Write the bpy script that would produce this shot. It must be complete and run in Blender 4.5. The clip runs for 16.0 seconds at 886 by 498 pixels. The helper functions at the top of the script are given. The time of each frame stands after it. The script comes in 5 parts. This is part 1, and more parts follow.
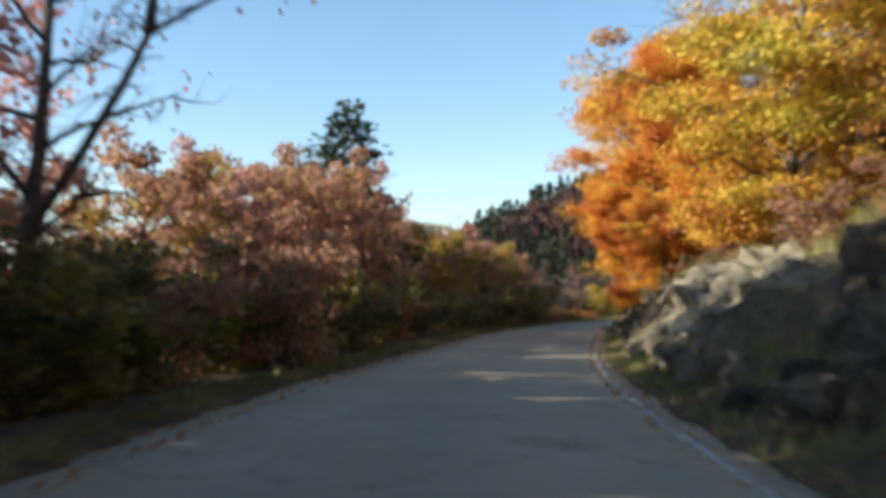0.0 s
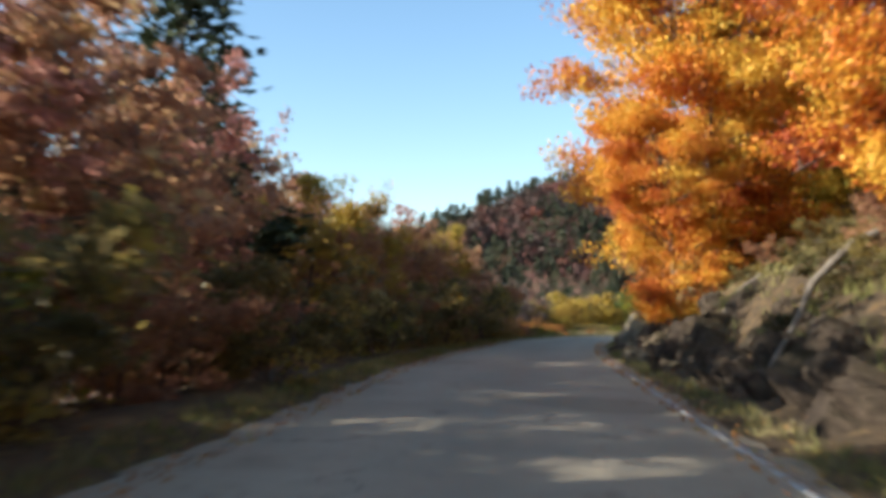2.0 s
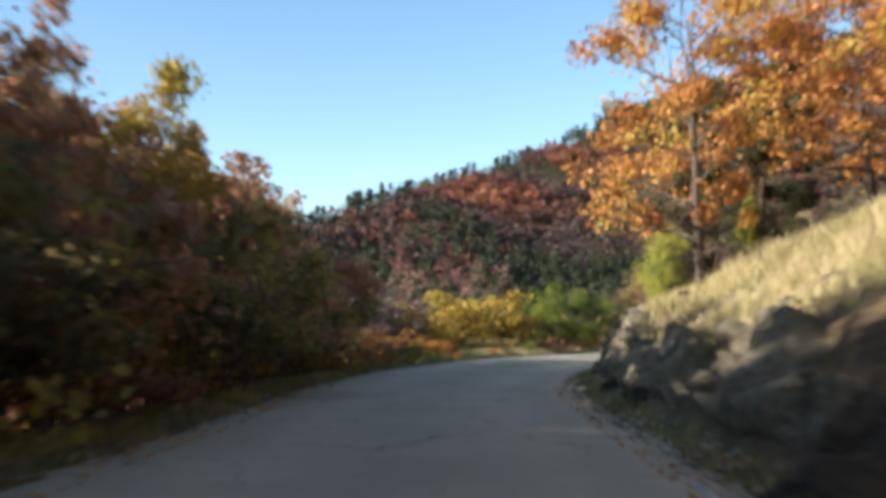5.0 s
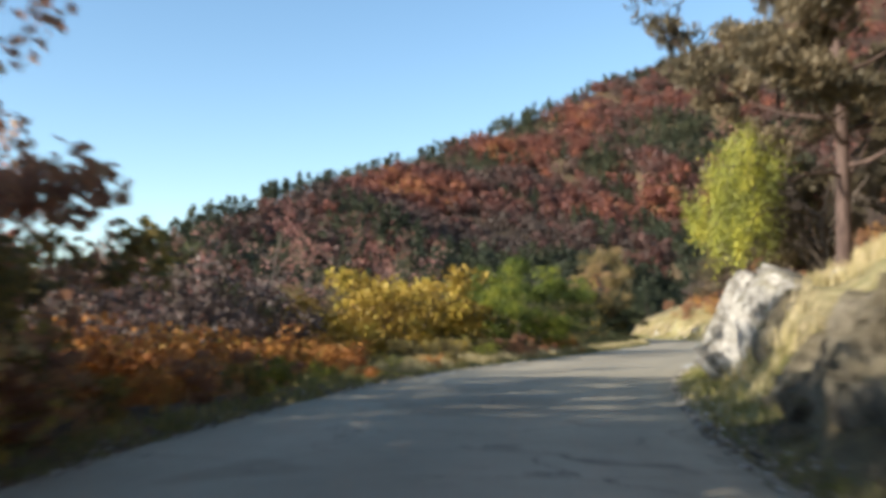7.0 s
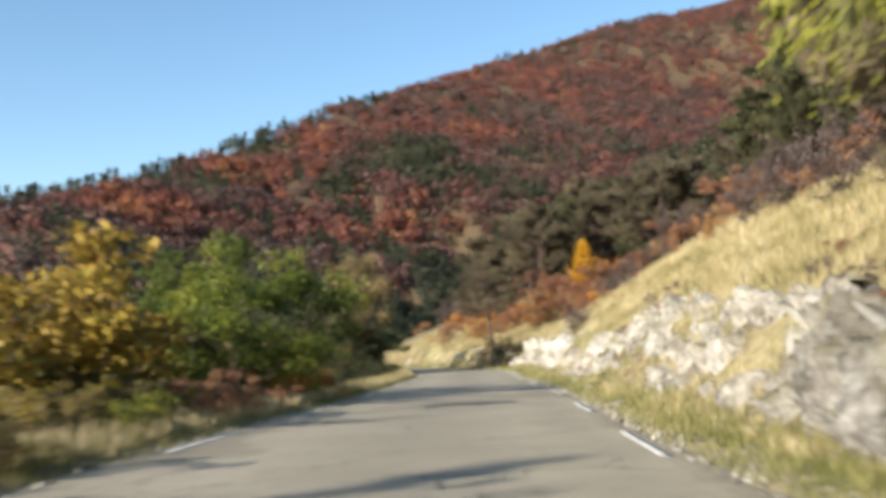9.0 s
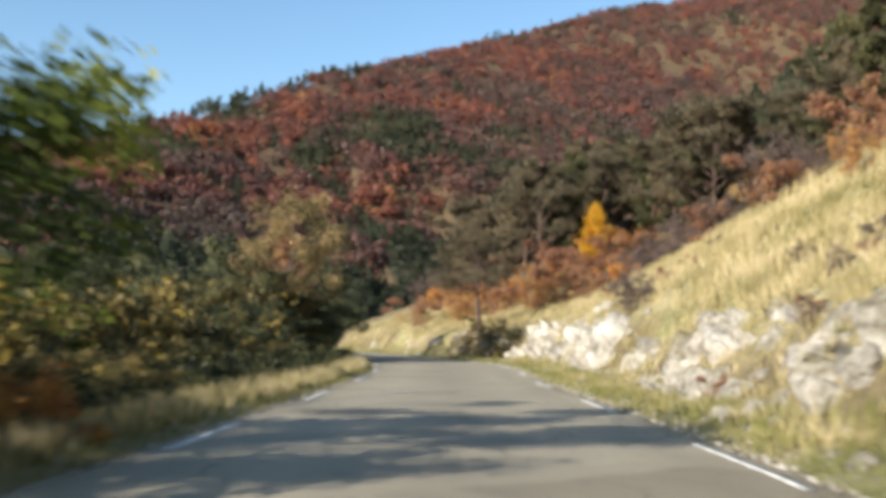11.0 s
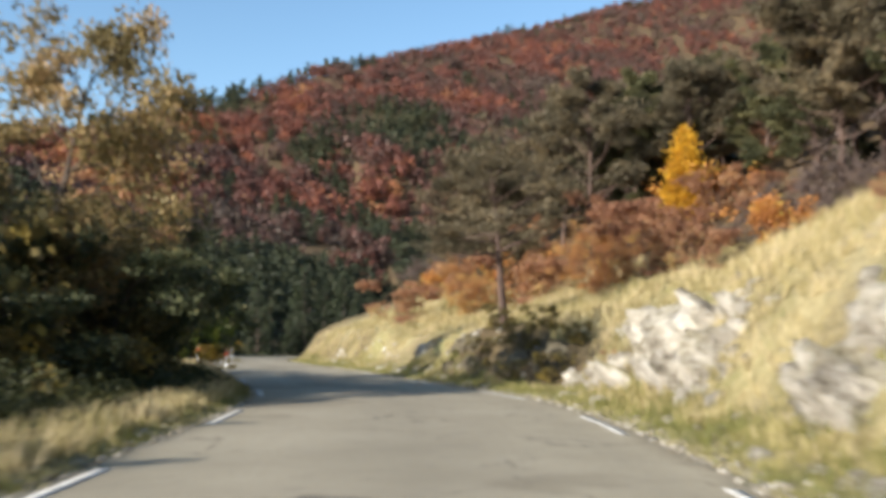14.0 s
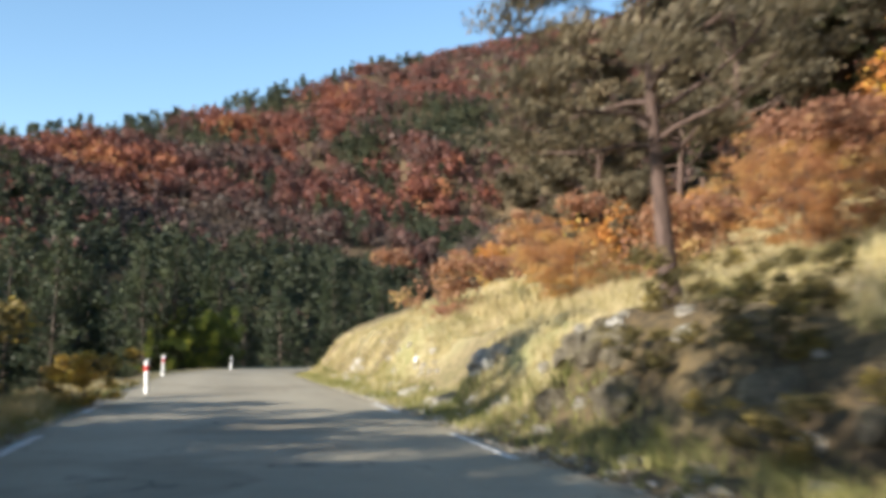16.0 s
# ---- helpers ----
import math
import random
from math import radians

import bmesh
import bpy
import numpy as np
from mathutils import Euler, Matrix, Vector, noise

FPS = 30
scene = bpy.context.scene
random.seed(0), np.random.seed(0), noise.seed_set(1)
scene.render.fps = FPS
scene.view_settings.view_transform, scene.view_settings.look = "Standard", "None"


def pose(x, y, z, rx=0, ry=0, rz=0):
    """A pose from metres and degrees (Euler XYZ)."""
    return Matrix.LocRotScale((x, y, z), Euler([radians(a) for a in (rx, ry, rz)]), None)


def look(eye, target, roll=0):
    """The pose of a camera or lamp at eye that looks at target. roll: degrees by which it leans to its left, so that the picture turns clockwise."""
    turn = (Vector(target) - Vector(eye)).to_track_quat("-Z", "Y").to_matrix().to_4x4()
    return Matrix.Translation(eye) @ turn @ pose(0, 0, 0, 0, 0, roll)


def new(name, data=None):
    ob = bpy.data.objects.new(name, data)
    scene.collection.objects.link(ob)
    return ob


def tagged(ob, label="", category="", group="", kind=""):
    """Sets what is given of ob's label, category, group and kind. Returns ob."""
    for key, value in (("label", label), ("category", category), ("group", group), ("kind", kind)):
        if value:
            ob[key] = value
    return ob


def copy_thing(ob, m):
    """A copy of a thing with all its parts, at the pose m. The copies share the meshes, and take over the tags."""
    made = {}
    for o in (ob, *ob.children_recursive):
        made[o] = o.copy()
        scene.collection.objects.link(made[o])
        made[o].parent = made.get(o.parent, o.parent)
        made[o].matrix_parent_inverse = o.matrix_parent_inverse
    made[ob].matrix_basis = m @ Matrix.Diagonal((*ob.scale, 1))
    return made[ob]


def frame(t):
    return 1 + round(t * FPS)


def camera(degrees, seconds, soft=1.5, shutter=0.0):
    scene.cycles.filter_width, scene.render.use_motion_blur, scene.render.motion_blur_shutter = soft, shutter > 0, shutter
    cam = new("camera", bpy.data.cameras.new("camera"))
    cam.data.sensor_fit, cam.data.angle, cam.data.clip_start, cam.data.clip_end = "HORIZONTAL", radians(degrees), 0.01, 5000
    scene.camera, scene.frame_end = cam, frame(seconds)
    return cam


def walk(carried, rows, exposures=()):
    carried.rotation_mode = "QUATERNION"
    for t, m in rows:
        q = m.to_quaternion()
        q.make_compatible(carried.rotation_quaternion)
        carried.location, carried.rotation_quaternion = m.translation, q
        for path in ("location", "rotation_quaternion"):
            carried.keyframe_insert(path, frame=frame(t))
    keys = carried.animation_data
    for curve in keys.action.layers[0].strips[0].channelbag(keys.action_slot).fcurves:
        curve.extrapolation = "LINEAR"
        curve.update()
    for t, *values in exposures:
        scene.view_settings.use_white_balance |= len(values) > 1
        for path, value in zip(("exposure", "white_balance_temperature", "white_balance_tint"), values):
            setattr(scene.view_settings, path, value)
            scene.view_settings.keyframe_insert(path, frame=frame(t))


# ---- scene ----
# ================= camera =================
cam = camera(48.11, 16.0, soft=4.6, shutter=0.7)
EXPO = [(0.0, 1.00), (0.5, 1.02), (1.0, 1.08), (1.5, 1.14), (2.0, 1.14), (2.5, 1.18), (3.0, 1.08), (5.3, 1.18), (5.5, 1.18), (6.0, 1.06), (7.0, 1.02), (8.0, 1.00), (9.0, 0.94), (10.0, 0.92), (12.5, 0.88), (14.5, 0.90), (15.5, 1.00), (16.0, 1.10)]
PATH = [
    (0.0, 0.000, 0.000, 1.199, -0.00, 3.48, 0.24),
    (0.5, 0.148, 5.179, 1.205, -0.16, 3.26, -1.56),
    (1.0, 0.361, 10.460, 1.195, -0.94, 3.32, -1.62),
    (1.5, 0.736, 15.769, 1.204, -2.00, 3.62, -0.97),
    (2.0, 1.273, 21.122, 1.203, -3.24, 4.04, -0.78),
    (2.5, 1.993, 26.393, 1.181, -4.65, 4.43, -0.19),
    (3.0, 2.821, 31.669, 1.207, -6.07, 4.15, -0.12),
    (3.5, 3.636, 36.933, 1.200, -7.52, 4.71, -0.65),
    (4.0, 4.467, 42.186, 1.200, -8.68, 5.09, -0.98),
    (4.5, 5.331, 47.423, 1.200, -9.59, 5.13, -0.95),
    (5.0, 6.237, 52.644, 1.200, -10.43, 4.87, -0.41),
    (5.5, 7.193, 57.846, 1.204, -11.40, 4.48, 0.71),
    (6.0, 8.199, 63.026, 1.191, -12.60, 4.68, 1.41),
    (6.5, 9.326, 68.052, 1.207, -13.60, 5.39, 0.00),
    (7.0, 10.579, 73.096, 1.200, -14.76, 4.74, 0.43),
    (7.5, 12.022, 78.126, 1.199, -16.38, 5.12, 1.57),
    (8.0, 13.743, 83.151, 1.192, -19.72, 5.21, 1.62),
    (8.5, 15.772, 88.097, 1.190, -26.03, 5.69, 1.72),
    (9.0, 18.015, 92.941, 1.197, -29.95, 6.16, 1.65),
    (9.5, 20.471, 97.622, 1.202, -32.80, 6.28, 0.45),
    (10.0, 23.088, 102.216, 1.203, -30.78, 6.33, -0.80),
    (10.5, 25.812, 106.733, 1.200, -30.66, 5.69, -1.17),
    (11.0, 28.612, 111.193, 1.200, -31.53, 5.28, -1.15),
    (11.5, 31.463, 115.609, 1.200, -32.65, 5.16, -0.92),
    (12.0, 34.336, 119.998, 1.200, -33.52, 5.20, -0.40),
    (12.5, 37.195, 124.376, 1.187, -33.73, 5.38, 0.35),
    (13.0, 40.000, 128.762, 1.193, -32.85, 5.67, 0.22),
    (13.5, 42.792, 133.135, 1.203, -31.93, 5.75, -0.30),
    (14.0, 45.569, 137.556, 1.195, -30.83, 5.66, -0.82),
    (14.5, 48.271, 142.071, 1.224, -29.95, 5.80, -0.83),
    (15.0, 50.885, 146.650, 1.196, -29.24, 5.96, -0.37),
    (15.5, 53.437, 151.257, 1.199, -28.65, 5.99, -1.11),
    (16.0, 55.855, 156.028, 1.205, -27.86, 6.06, -0.42),
]
walk(cam, [(t, pose(x, y, z, 90 + pitch, roll, yaw)) for t, x, y, z, yaw, pitch, roll in PATH], exposures=EXPO)

# ================= daylight =================
SHADE_AZ, SUN_UP = 81.0, 20.5          # shadows fall towards this bearing (clockwise from +y)
world = bpy.data.worlds.new("sky")
scene.world = world
world.use_nodes = True
wt = world.node_tree
sky = wt.nodes.new("ShaderNodeTexSky")
sky.sky_type = "NISHITA"
sky.sun_disc = False
sky.sun_elevation = radians(SUN_UP)
sky.sun_rotation = radians(SHADE_AZ + 180)
sky.altitude = 900
sky.air_density = 1.0
sky.dust_density = 0.7
sky.ozone_density = 0.8
hs = wt.nodes.new("ShaderNodeHueSaturation")
hs.inputs["Hue"].default_value, hs.inputs["Saturation"].default_value, hs.inputs["Value"].default_value = 0.496, 1.14, 1.28
wt.links.new(sky.outputs[0], hs.inputs["Color"])
wt.links.new(hs.outputs[0], wt.nodes["Background"].inputs[0])
wt.nodes["Background"].inputs[1].default_value = 0.098
sun_data = bpy.data.lights.new("sun", "SUN")
sun_data.energy, sun_data.angle, sun_data.color = 5.0, radians(0.55), (1.0, 0.93, 0.83)
sun = new("sun", sun_data)
a, e = radians(SHADE_AZ), radians(SUN_UP)
sun.matrix_world = look((-60 * math.sin(a), -60 * math.cos(a), 60), (-60 * math.sin(a) + math.sin(a) * math.cos(e), -60 * math.cos(a) + math.cos(a) * math.cos(e), 60 - math.sin(e)))


# ================= materials =================
def material(name):
    m = bpy.data.materials.new(name)
    m.use_nodes = True
    nt = m.node_tree
    b = nt.nodes["Principled BSDF"]
    b.inputs["Specular IOR Level"].default_value = 0.25
    return m, nt, b


def noise_node(nt, scale, detail=4.0, rough=0.6, coord="Object", stretch=None):
    c = nt.nodes.new("ShaderNodeTexCoord")
    n = nt.nodes.new("ShaderNodeTexNoise")
    n.inputs["Scale"].default_value, n.inputs["Detail"].default_value, n.inputs["Roughness"].default_value = scale, detail, rough
    if stretch:
        mp = nt.nodes.new("ShaderNodeMapping")
        mp.inputs["Scale"].default_value = stretch
        nt.links.new(c.outputs[coord], mp.inputs[0])
        nt.links.new(mp.outputs[0], n.inputs["Vector"])
    else:
        nt.links.new(c.outputs[coord], n.inputs["Vector"])
    return n.outputs["Fac"]


def ramp(nt, fac, stops):
    r = nt.nodes.new("ShaderNodeValToRGB")
    els = r.color_ramp.elements
    while len(els) < len(stops):
        els.new(0.5)
    for el, (p, c) in zip(els, stops):
        el.position, el.color = p, (*c, 1)
    nt.links.new(fac, r.inputs[0])
    return r.outputs[0]


def mixed(nt, fac, c1, c2, kind="MIX"):
    m = nt.nodes.new("ShaderNodeMix")
    m.data_type, m.blend_type = "RGBA", kind
    for sock, v in ((m.inputs[0], fac), (m.inputs[6], c1), (m.inputs[7], c2)):
        if isinstance(v, (int, float)):
            sock.default_value = v
        elif isinstance(v, tuple):
            sock.default_value = (*v, 1)
        else:
            nt.links.new(v, sock)
    return m.outputs[2]


def arith(nt, op, x, y):
    m = nt.nodes.new("ShaderNodeMath")
    m.operation = op
    for sock, v in zip(m.inputs, (x, y)):
        if isinstance(v, (int, float)):
            sock.default_value = v
        else:
            nt.links.new(v, sock)
    return m.outputs[0]


def bump(nt, b, height, strength, distance):
    n = nt.nodes.new("ShaderNodeBump")
    n.inputs["Strength"].default_value, n.inputs["Distance"].default_value = strength, distance
    nt.links.new(height, n.inputs["Height"])
    nt.links.new(n.outputs[0], b.inputs["Normal"])


def leaf_material(name, stops, scale=0.5, through_light=0.3, split=0.3, tone=""):
    """Leaves: colour drifts across the crown and from leaf to leaf; light comes through."""
    m, nt, b = material(name)
    geo = nt.nodes.new("ShaderNodeNewGeometry")
    info = nt.nodes.new("ShaderNodeObjectInfo")
    drift = noise_node(nt, scale, 2.0, 0.5)
    drift = arith(nt, "MULTIPLY_ADD", drift, 2.4)
    drift.node.inputs[2].default_value = -0.7
    each = arith(nt, "MULTIPLY", geo.outputs["Random Per Island"], split)
    tree = arith(nt, "MULTIPLY", info.outputs["Random"], 0.16)
    f = arith(nt, "ADD", arith(nt, "ADD", arith(nt, "MULTIPLY", drift, 1 - split), each), arith(nt, "SUBTRACT", tree, 0.08))
    if tone:
        own = nt.nodes.new("ShaderNodeAttribute")
        own.attribute_name = tone
        f = arith(nt, "ADD", own.outputs["Fac"], arith(nt, "SUBTRACT", arith(nt, "MULTIPLY", geo.outputs["Random Per Island"], 0.2), 0.1))
    col = ramp(nt, f, stops)
    nt.links.new(col, b.inputs["Base Color"])
    b.inputs["Roughness"].default_value = 0.55
    tr = nt.nodes.new("ShaderNodeBsdfTranslucent")
    nt.links.new(col, tr.inputs[0])
    mx = nt.nodes.new("ShaderNodeMixShader")
    mx.inputs[0].default_value = through_light
    nt.links.new(b.outputs[0], mx.inputs[1])
    nt.links.new(tr.outputs[0], mx.inputs[2])
    nt.links.new(mx.outputs[0], nt.nodes["Material Output"].inputs[0])
    return m


def bark_material(name, dark, light):
    m, nt, b = material(name)
    n = noise_node(nt, 9.0, 6.0, 0.7, stretch=(1, 1, 0.25))
    nt.links.new(ramp(nt, n, [(0.3, dark), (0.7, light)]), b.inputs["Base Color"])
    b.inputs["Roughness"].default_value = 0.9
    bump(nt, b, n, 0.8, 0.03)
    return m


def rock_material(name, dark, mid, light, moss):
    m, nt, b = material(name)
    n1 = noise_node(nt, 1.1, 8.0, 0.68)
    n2 = noise_node(nt, 7.0, 8.0, 0.7)
    n3 = noise_node(nt, 0.6, 4.0, 0.6)
    col = ramp(nt, n1, [(0.40, dark), (0.49, mid), (0.58, light)])
    col = mixed(nt, 0.45, col, ramp(nt, n2, [(0.36, dark), (0.5, mid), (0.64, light)]))
    geo = nt.nodes.new("ShaderNodeNewGeometry")
    sep = nt.nodes.new("ShaderNodeSeparateXYZ")
    nt.links.new(geo.outputs["Normal"], sep.inputs[0])
    up = arith(nt, "MULTIPLY", arith(nt, "MAXIMUM", sep.outputs[2], 0.0), ramp(nt, n3, [(0.42, (0, 0, 0)), (0.6, (1, 1, 1))]))
    nt.links.new(mixed(nt, up, col, moss), b.inputs["Base Color"])
    b.inputs["Roughness"].default_value = 0.92
    bump(nt, b, arith(nt, "ADD", n1, arith(nt, "MULTIPLY", n2, 0.7)), 1.0, 0.22)
    return m


M_ORANGE = leaf_material("orange_leaves", [(0.0, (0.26, 0.045, 0.025)), (0.26, (0.46, 0.105, 0.022)), (0.46, (0.62, 0.22, 0.026)), (0.64, (0.68, 0.36, 0.042)), (0.86, (0.70, 0.46, 0.07))])
M_YELLOW = leaf_material("yellow_leaves", [(0.0, (0.36, 0.12, 0.028)), (0.28, (0.52, 0.26, 0.034)), (0.52, (0.60, 0.41, 0.05)), (0.78, (0.33, 0.33, 0.05))])
M_RUST = leaf_material("rust_leaves", [(0.0, (0.16, 0.06, 0.035)), (0.3, (0.36, 0.14, 0.045)), (0.6, (0.52, 0.24, 0.06)), (0.85, (0.44, 0.36, 0.08))])
M_RUSSET = leaf_material("russet_leaves", [(0.0, (0.18, 0.09, 0.06)), (0.35, (0.35, 0.18, 0.11)), (0.6, (0.48, 0.27, 0.15)), (0.85, (0.54, 0.39, 0.17))], through_light=0.58)
M_PINK = leaf_material("rose_brown_leaves", [(0.0, (0.24, 0.10, 0.085)), (0.4, (0.46, 0.21, 0.17)), (0.7, (0.58, 0.33, 0.26)), (0.9, (0.58, 0.40, 0.24))], through_light=0.58)
M_OLIVE = leaf_material("dark_olive_leaves", [(0.0, (0.07, 0.062, 0.03)), (0.4, (0.15, 0.125, 0.05)), (0.65, (0.26, 0.20, 0.075)), (0.9, (0.44, 0.33, 0.07))], 0.8, 0.55)
M_GREEN = leaf_material("green_leaves", [(0.0, (0.028, 0.040, 0.012)), (0.38, (0.08, 0.108, 0.024)), (0.58, (0.18, 0.215, 0.036)), (0.8, (0.38, 0.37, 0.06))], 0.4, 0.5)
M_EVERGREEN = leaf_material("grey_green_leaves", [(0.0, (0.02, 0.026, 0.012)), (0.42, (0.055, 0.065, 0.028)), (0.7, (0.12, 0.13, 0.062)), (0.92, (0.25, 0.22, 0.10))], 0.6, 0.35)
M_PEACH = leaf_material("peach_leaves", [(0.0, (0.20, 0.09, 0.055)), (0.35, (0.40, 0.19, 0.085)), (0.6, (0.56, 0.31, 0.12)), (0.9, (0.58, 0.42, 0.15))], 0.5, 0.5)
M_SCRUB = leaf_material("dark_scrub_leaves", [(0.0, (0.02, 0.024, 0.010)), (0.45, (0.05, 0.056, 0.02)), (0.75, (0.11, 0.105, 0.035)), (0.95, (0.22, 0.18, 0.06))], 0.8, 0.2)
M_LIME = leaf_material("yellow_green_leaves", [(0.0, (0.07, 0.08, 0.022)), (0.35, (0.18, 0.19, 0.035)), (0.65, (0.37, 0.36, 0.045)), (0.9, (0.54, 0.45, 0.07))], 0.9, 0.25)
M_GOLD = leaf_material("golden_leaves", [(0.0, (0.40, 0.20, 0.02)), (0.4, (0.64, 0.36, 0.03)), (0.8, (0.78, 0.48, 0.05))])
M_OCHRE = leaf_material("ochre_leaves", [(0.0, (0.16, 0.09, 0.02)), (0.4, (0.34, 0.22, 0.04)), (0.7, (0.46, 0.34, 0.06)), (0.95, (0.30, 0.30, 0.06))])
M_UMBER = leaf_material("umber_leaves", [(0.0, (0.06, 0.05, 0.025)), (0.35, (0.15, 0.12, 0.05)), (0.6, (0.29, 0.215, 0.09)), (0.85, (0.44, 0.30, 0.16))], 0.5, 0.4)
M_NEEDLE = leaf_material("pine_needles", [(0.0, (0.016, 0.026, 0.014)), (0.5, (0.04, 0.058, 0.028)), (0.9, (0.085, 0.10, 0.045))], 0.7, 0.15)
M_GREYPINE = leaf_material("grey_pine_needles", [(0.0, (0.06, 0.053, 0.034)), (0.5, (0.145, 0.12, 0.075)), (0.9, (0.27, 0.21, 0.125))], 0.7, 0.35)
M_SLOPEPINE = leaf_material("dark_pine_needles", [(0.0, (0.04, 0.045, 0.024)), (0.5, (0.095, 0.098, 0.048)), (0.9, (0.19, 0.175, 0.08))], 0.7, 0.35)
M_VALLEY = leaf_material("valley_needles", [(0.0, (0.018, 0.024, 0.014)), (0.5, (0.045, 0.058, 0.03)), (0.9, (0.12, 0.135, 0.06))], 0.35, 0.25, 0.2)
M_TWIG = leaf_material("bare_twigs", [(0.0, (0.06, 0.042, 0.036)), (0.5, (0.105, 0.076, 0.066)), (0.9, (0.165, 0.12, 0.10))], 0.8, 0.1)
M_BARK = bark_material("grey_brown_bark", (0.035, 0.028, 0.022), (0.16, 0.125, 0.10))
M_PINEBARK = bark_material("reddish_pine_bark", (0.035, 0.022, 0.018), (0.15, 0.10, 0.08))
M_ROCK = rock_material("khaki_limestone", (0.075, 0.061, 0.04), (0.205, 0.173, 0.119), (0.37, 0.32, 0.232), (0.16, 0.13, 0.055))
M_WHITEROCK = rock_material("pale_limestone", (0.15, 0.125, 0.09), (0.52, 0.47, 0.385), (0.83, 0.79, 0.715), (0.27, 0.23, 0.115))
M_CLIFF = rock_material("grey_blotched_limestone", (0.10, 0.088, 0.068), (0.38, 0.345, 0.29), (0.72, 0.685, 0.61), (0.22, 0.19, 0.10))
# Earth brown kept darker, so the bank's shade is in its colour.
M_SHADEBROWN = rock_material("shade_darkened_earth_rock", (0.03, 0.022, 0.015), (0.08, 0.058, 0.04), (0.19, 0.145, 0.10), (0.075, 0.06, 0.03))

M_ROAD, nt, b = material("worn_asphalt")
big, mid_n, fine = noise_node(nt, 0.35, 5.0, 0.6), noise_node(nt, 2.2, 6.0, 0.65), noise_node(nt, 70.0, 3.0, 0.7)
col = ramp(nt, big, [(0.3, (0.28, 0.243, 0.172)), (0.5, (0.355, 0.31, 0.222)), (0.7, (0.42, 0.368, 0.268))])
col = mixed(nt, ramp(nt, mid_n, [(0.56, (0, 0, 0)), (0.66, (0.5, 0.5, 0.5))]), col, (0.19, 0.17, 0.14))
col = mixed(nt, 0.45, col, ramp(nt, fine, [(0.3, (0.12, 0.104, 0.076)), (0.7, (0.46, 0.40, 0.295))]))
# fine cracks
c = nt.nodes.new("ShaderNodeTexCoord")
vor = nt.nodes.new("ShaderNodeTexVoronoi")
vor.feature = "DISTANCE_TO_EDGE"
vor.inputs["Scale"].default_value = 0.42
warp = nt.nodes.new("ShaderNodeTexNoise")
warp.inputs["Scale"].default_value, warp.inputs["Detail"].default_value = 1.3, 5.0
nt.links.new(c.outputs["Object"], warp.inputs["Vector"])
vadd = nt.nodes.new("ShaderNodeVectorMath")
vadd.operation = "MULTIPLY_ADD"
vadd.inputs[1].default_value = (1.6, 1.6, 0)
nt.links.new(warp.outputs["Color"], vadd.inputs[0])
nt.links.new(c.outputs["Object"], vadd.inputs[2])
nt.links.new(vadd.outputs[0], vor.inputs["Vector"])
crack = ramp(nt, vor.outputs["Distance"], [(0.0, (0.75, 0.75, 0.75)), (0.014, (0, 0, 0))])
crack = mixed(nt, 1.0, crack, ramp(nt, big, [(0.45, (0, 0, 0)), (0.55, (1, 1, 1))]), "MULTIPLY")
col = mixed(nt, crack, col, (0.06, 0.055, 0.05))
nt.links.new(col, b.inputs["Base Color"])
side = nt.nodes.new("ShaderNodeAttribute")
side.attribute_name = "across"
lane = arith(nt, "ADD", side.outputs["Fac"], arith(nt, "MULTIPLY", arith(nt, "SUBTRACT", mid_n, 0.5), 0.12))
worn = ramp(nt, lane, [(0.0, (0.78, 0.77, 0.75)), (0.08, (0.97, 0.97, 0.96)), (0.26, (1.06, 1.06, 1.06)), (0.37, (0.97, 0.97, 0.97)), (0.5, (0.9, 0.9, 0.9)), (0.62, (0.98, 0.98, 0.98)), (0.74, (1.06, 1.06, 1.05)), (0.86, (0.98, 0.98, 0.97)), (0.93, (1.08, 1.07, 1.04)), (1.0, (0.72, 0.7, 0.66))])
patch = ramp(nt, noise_node(nt, 0.16, 3.0, 0.5), [(0.60, (1, 1, 1)), (0.615, (0.8, 0.79, 0.78))])
col = mixed(nt, 1.0, mixed(nt, 1.0, col, worn, "MULTIPLY"), patch, "MULTIPLY")
nt.links.new(col, b.inputs["Base Color"])
b.inputs["Roughness"].default_value = 0.85
bump(nt, b, fine, 0.5, 0.006)

M_LINE, nt, b = material("worn_white_paint")
n = noise_node(nt, 6.0, 8.0, 0.7)
nt.links.new(ramp(nt, n, [(0.40, (0.30, 0.28, 0.24)), (0.60, (0.74, 0.72, 0.67))]), b.inputs["Base Color"])
b.inputs["Roughness"].default_value = 0.7

M_OLDLINE, nt, b = material("faded_white_paint")
n = noise_node(nt, 5.0, 8.0, 0.75)
nt.links.new(ramp(nt, n, [(0.42, (0.26, 0.24, 0.195)), (0.62, (0.52, 0.50, 0.45))]), b.inputs["Base Color"])
b.inputs["Roughness"].default_value = 0.8

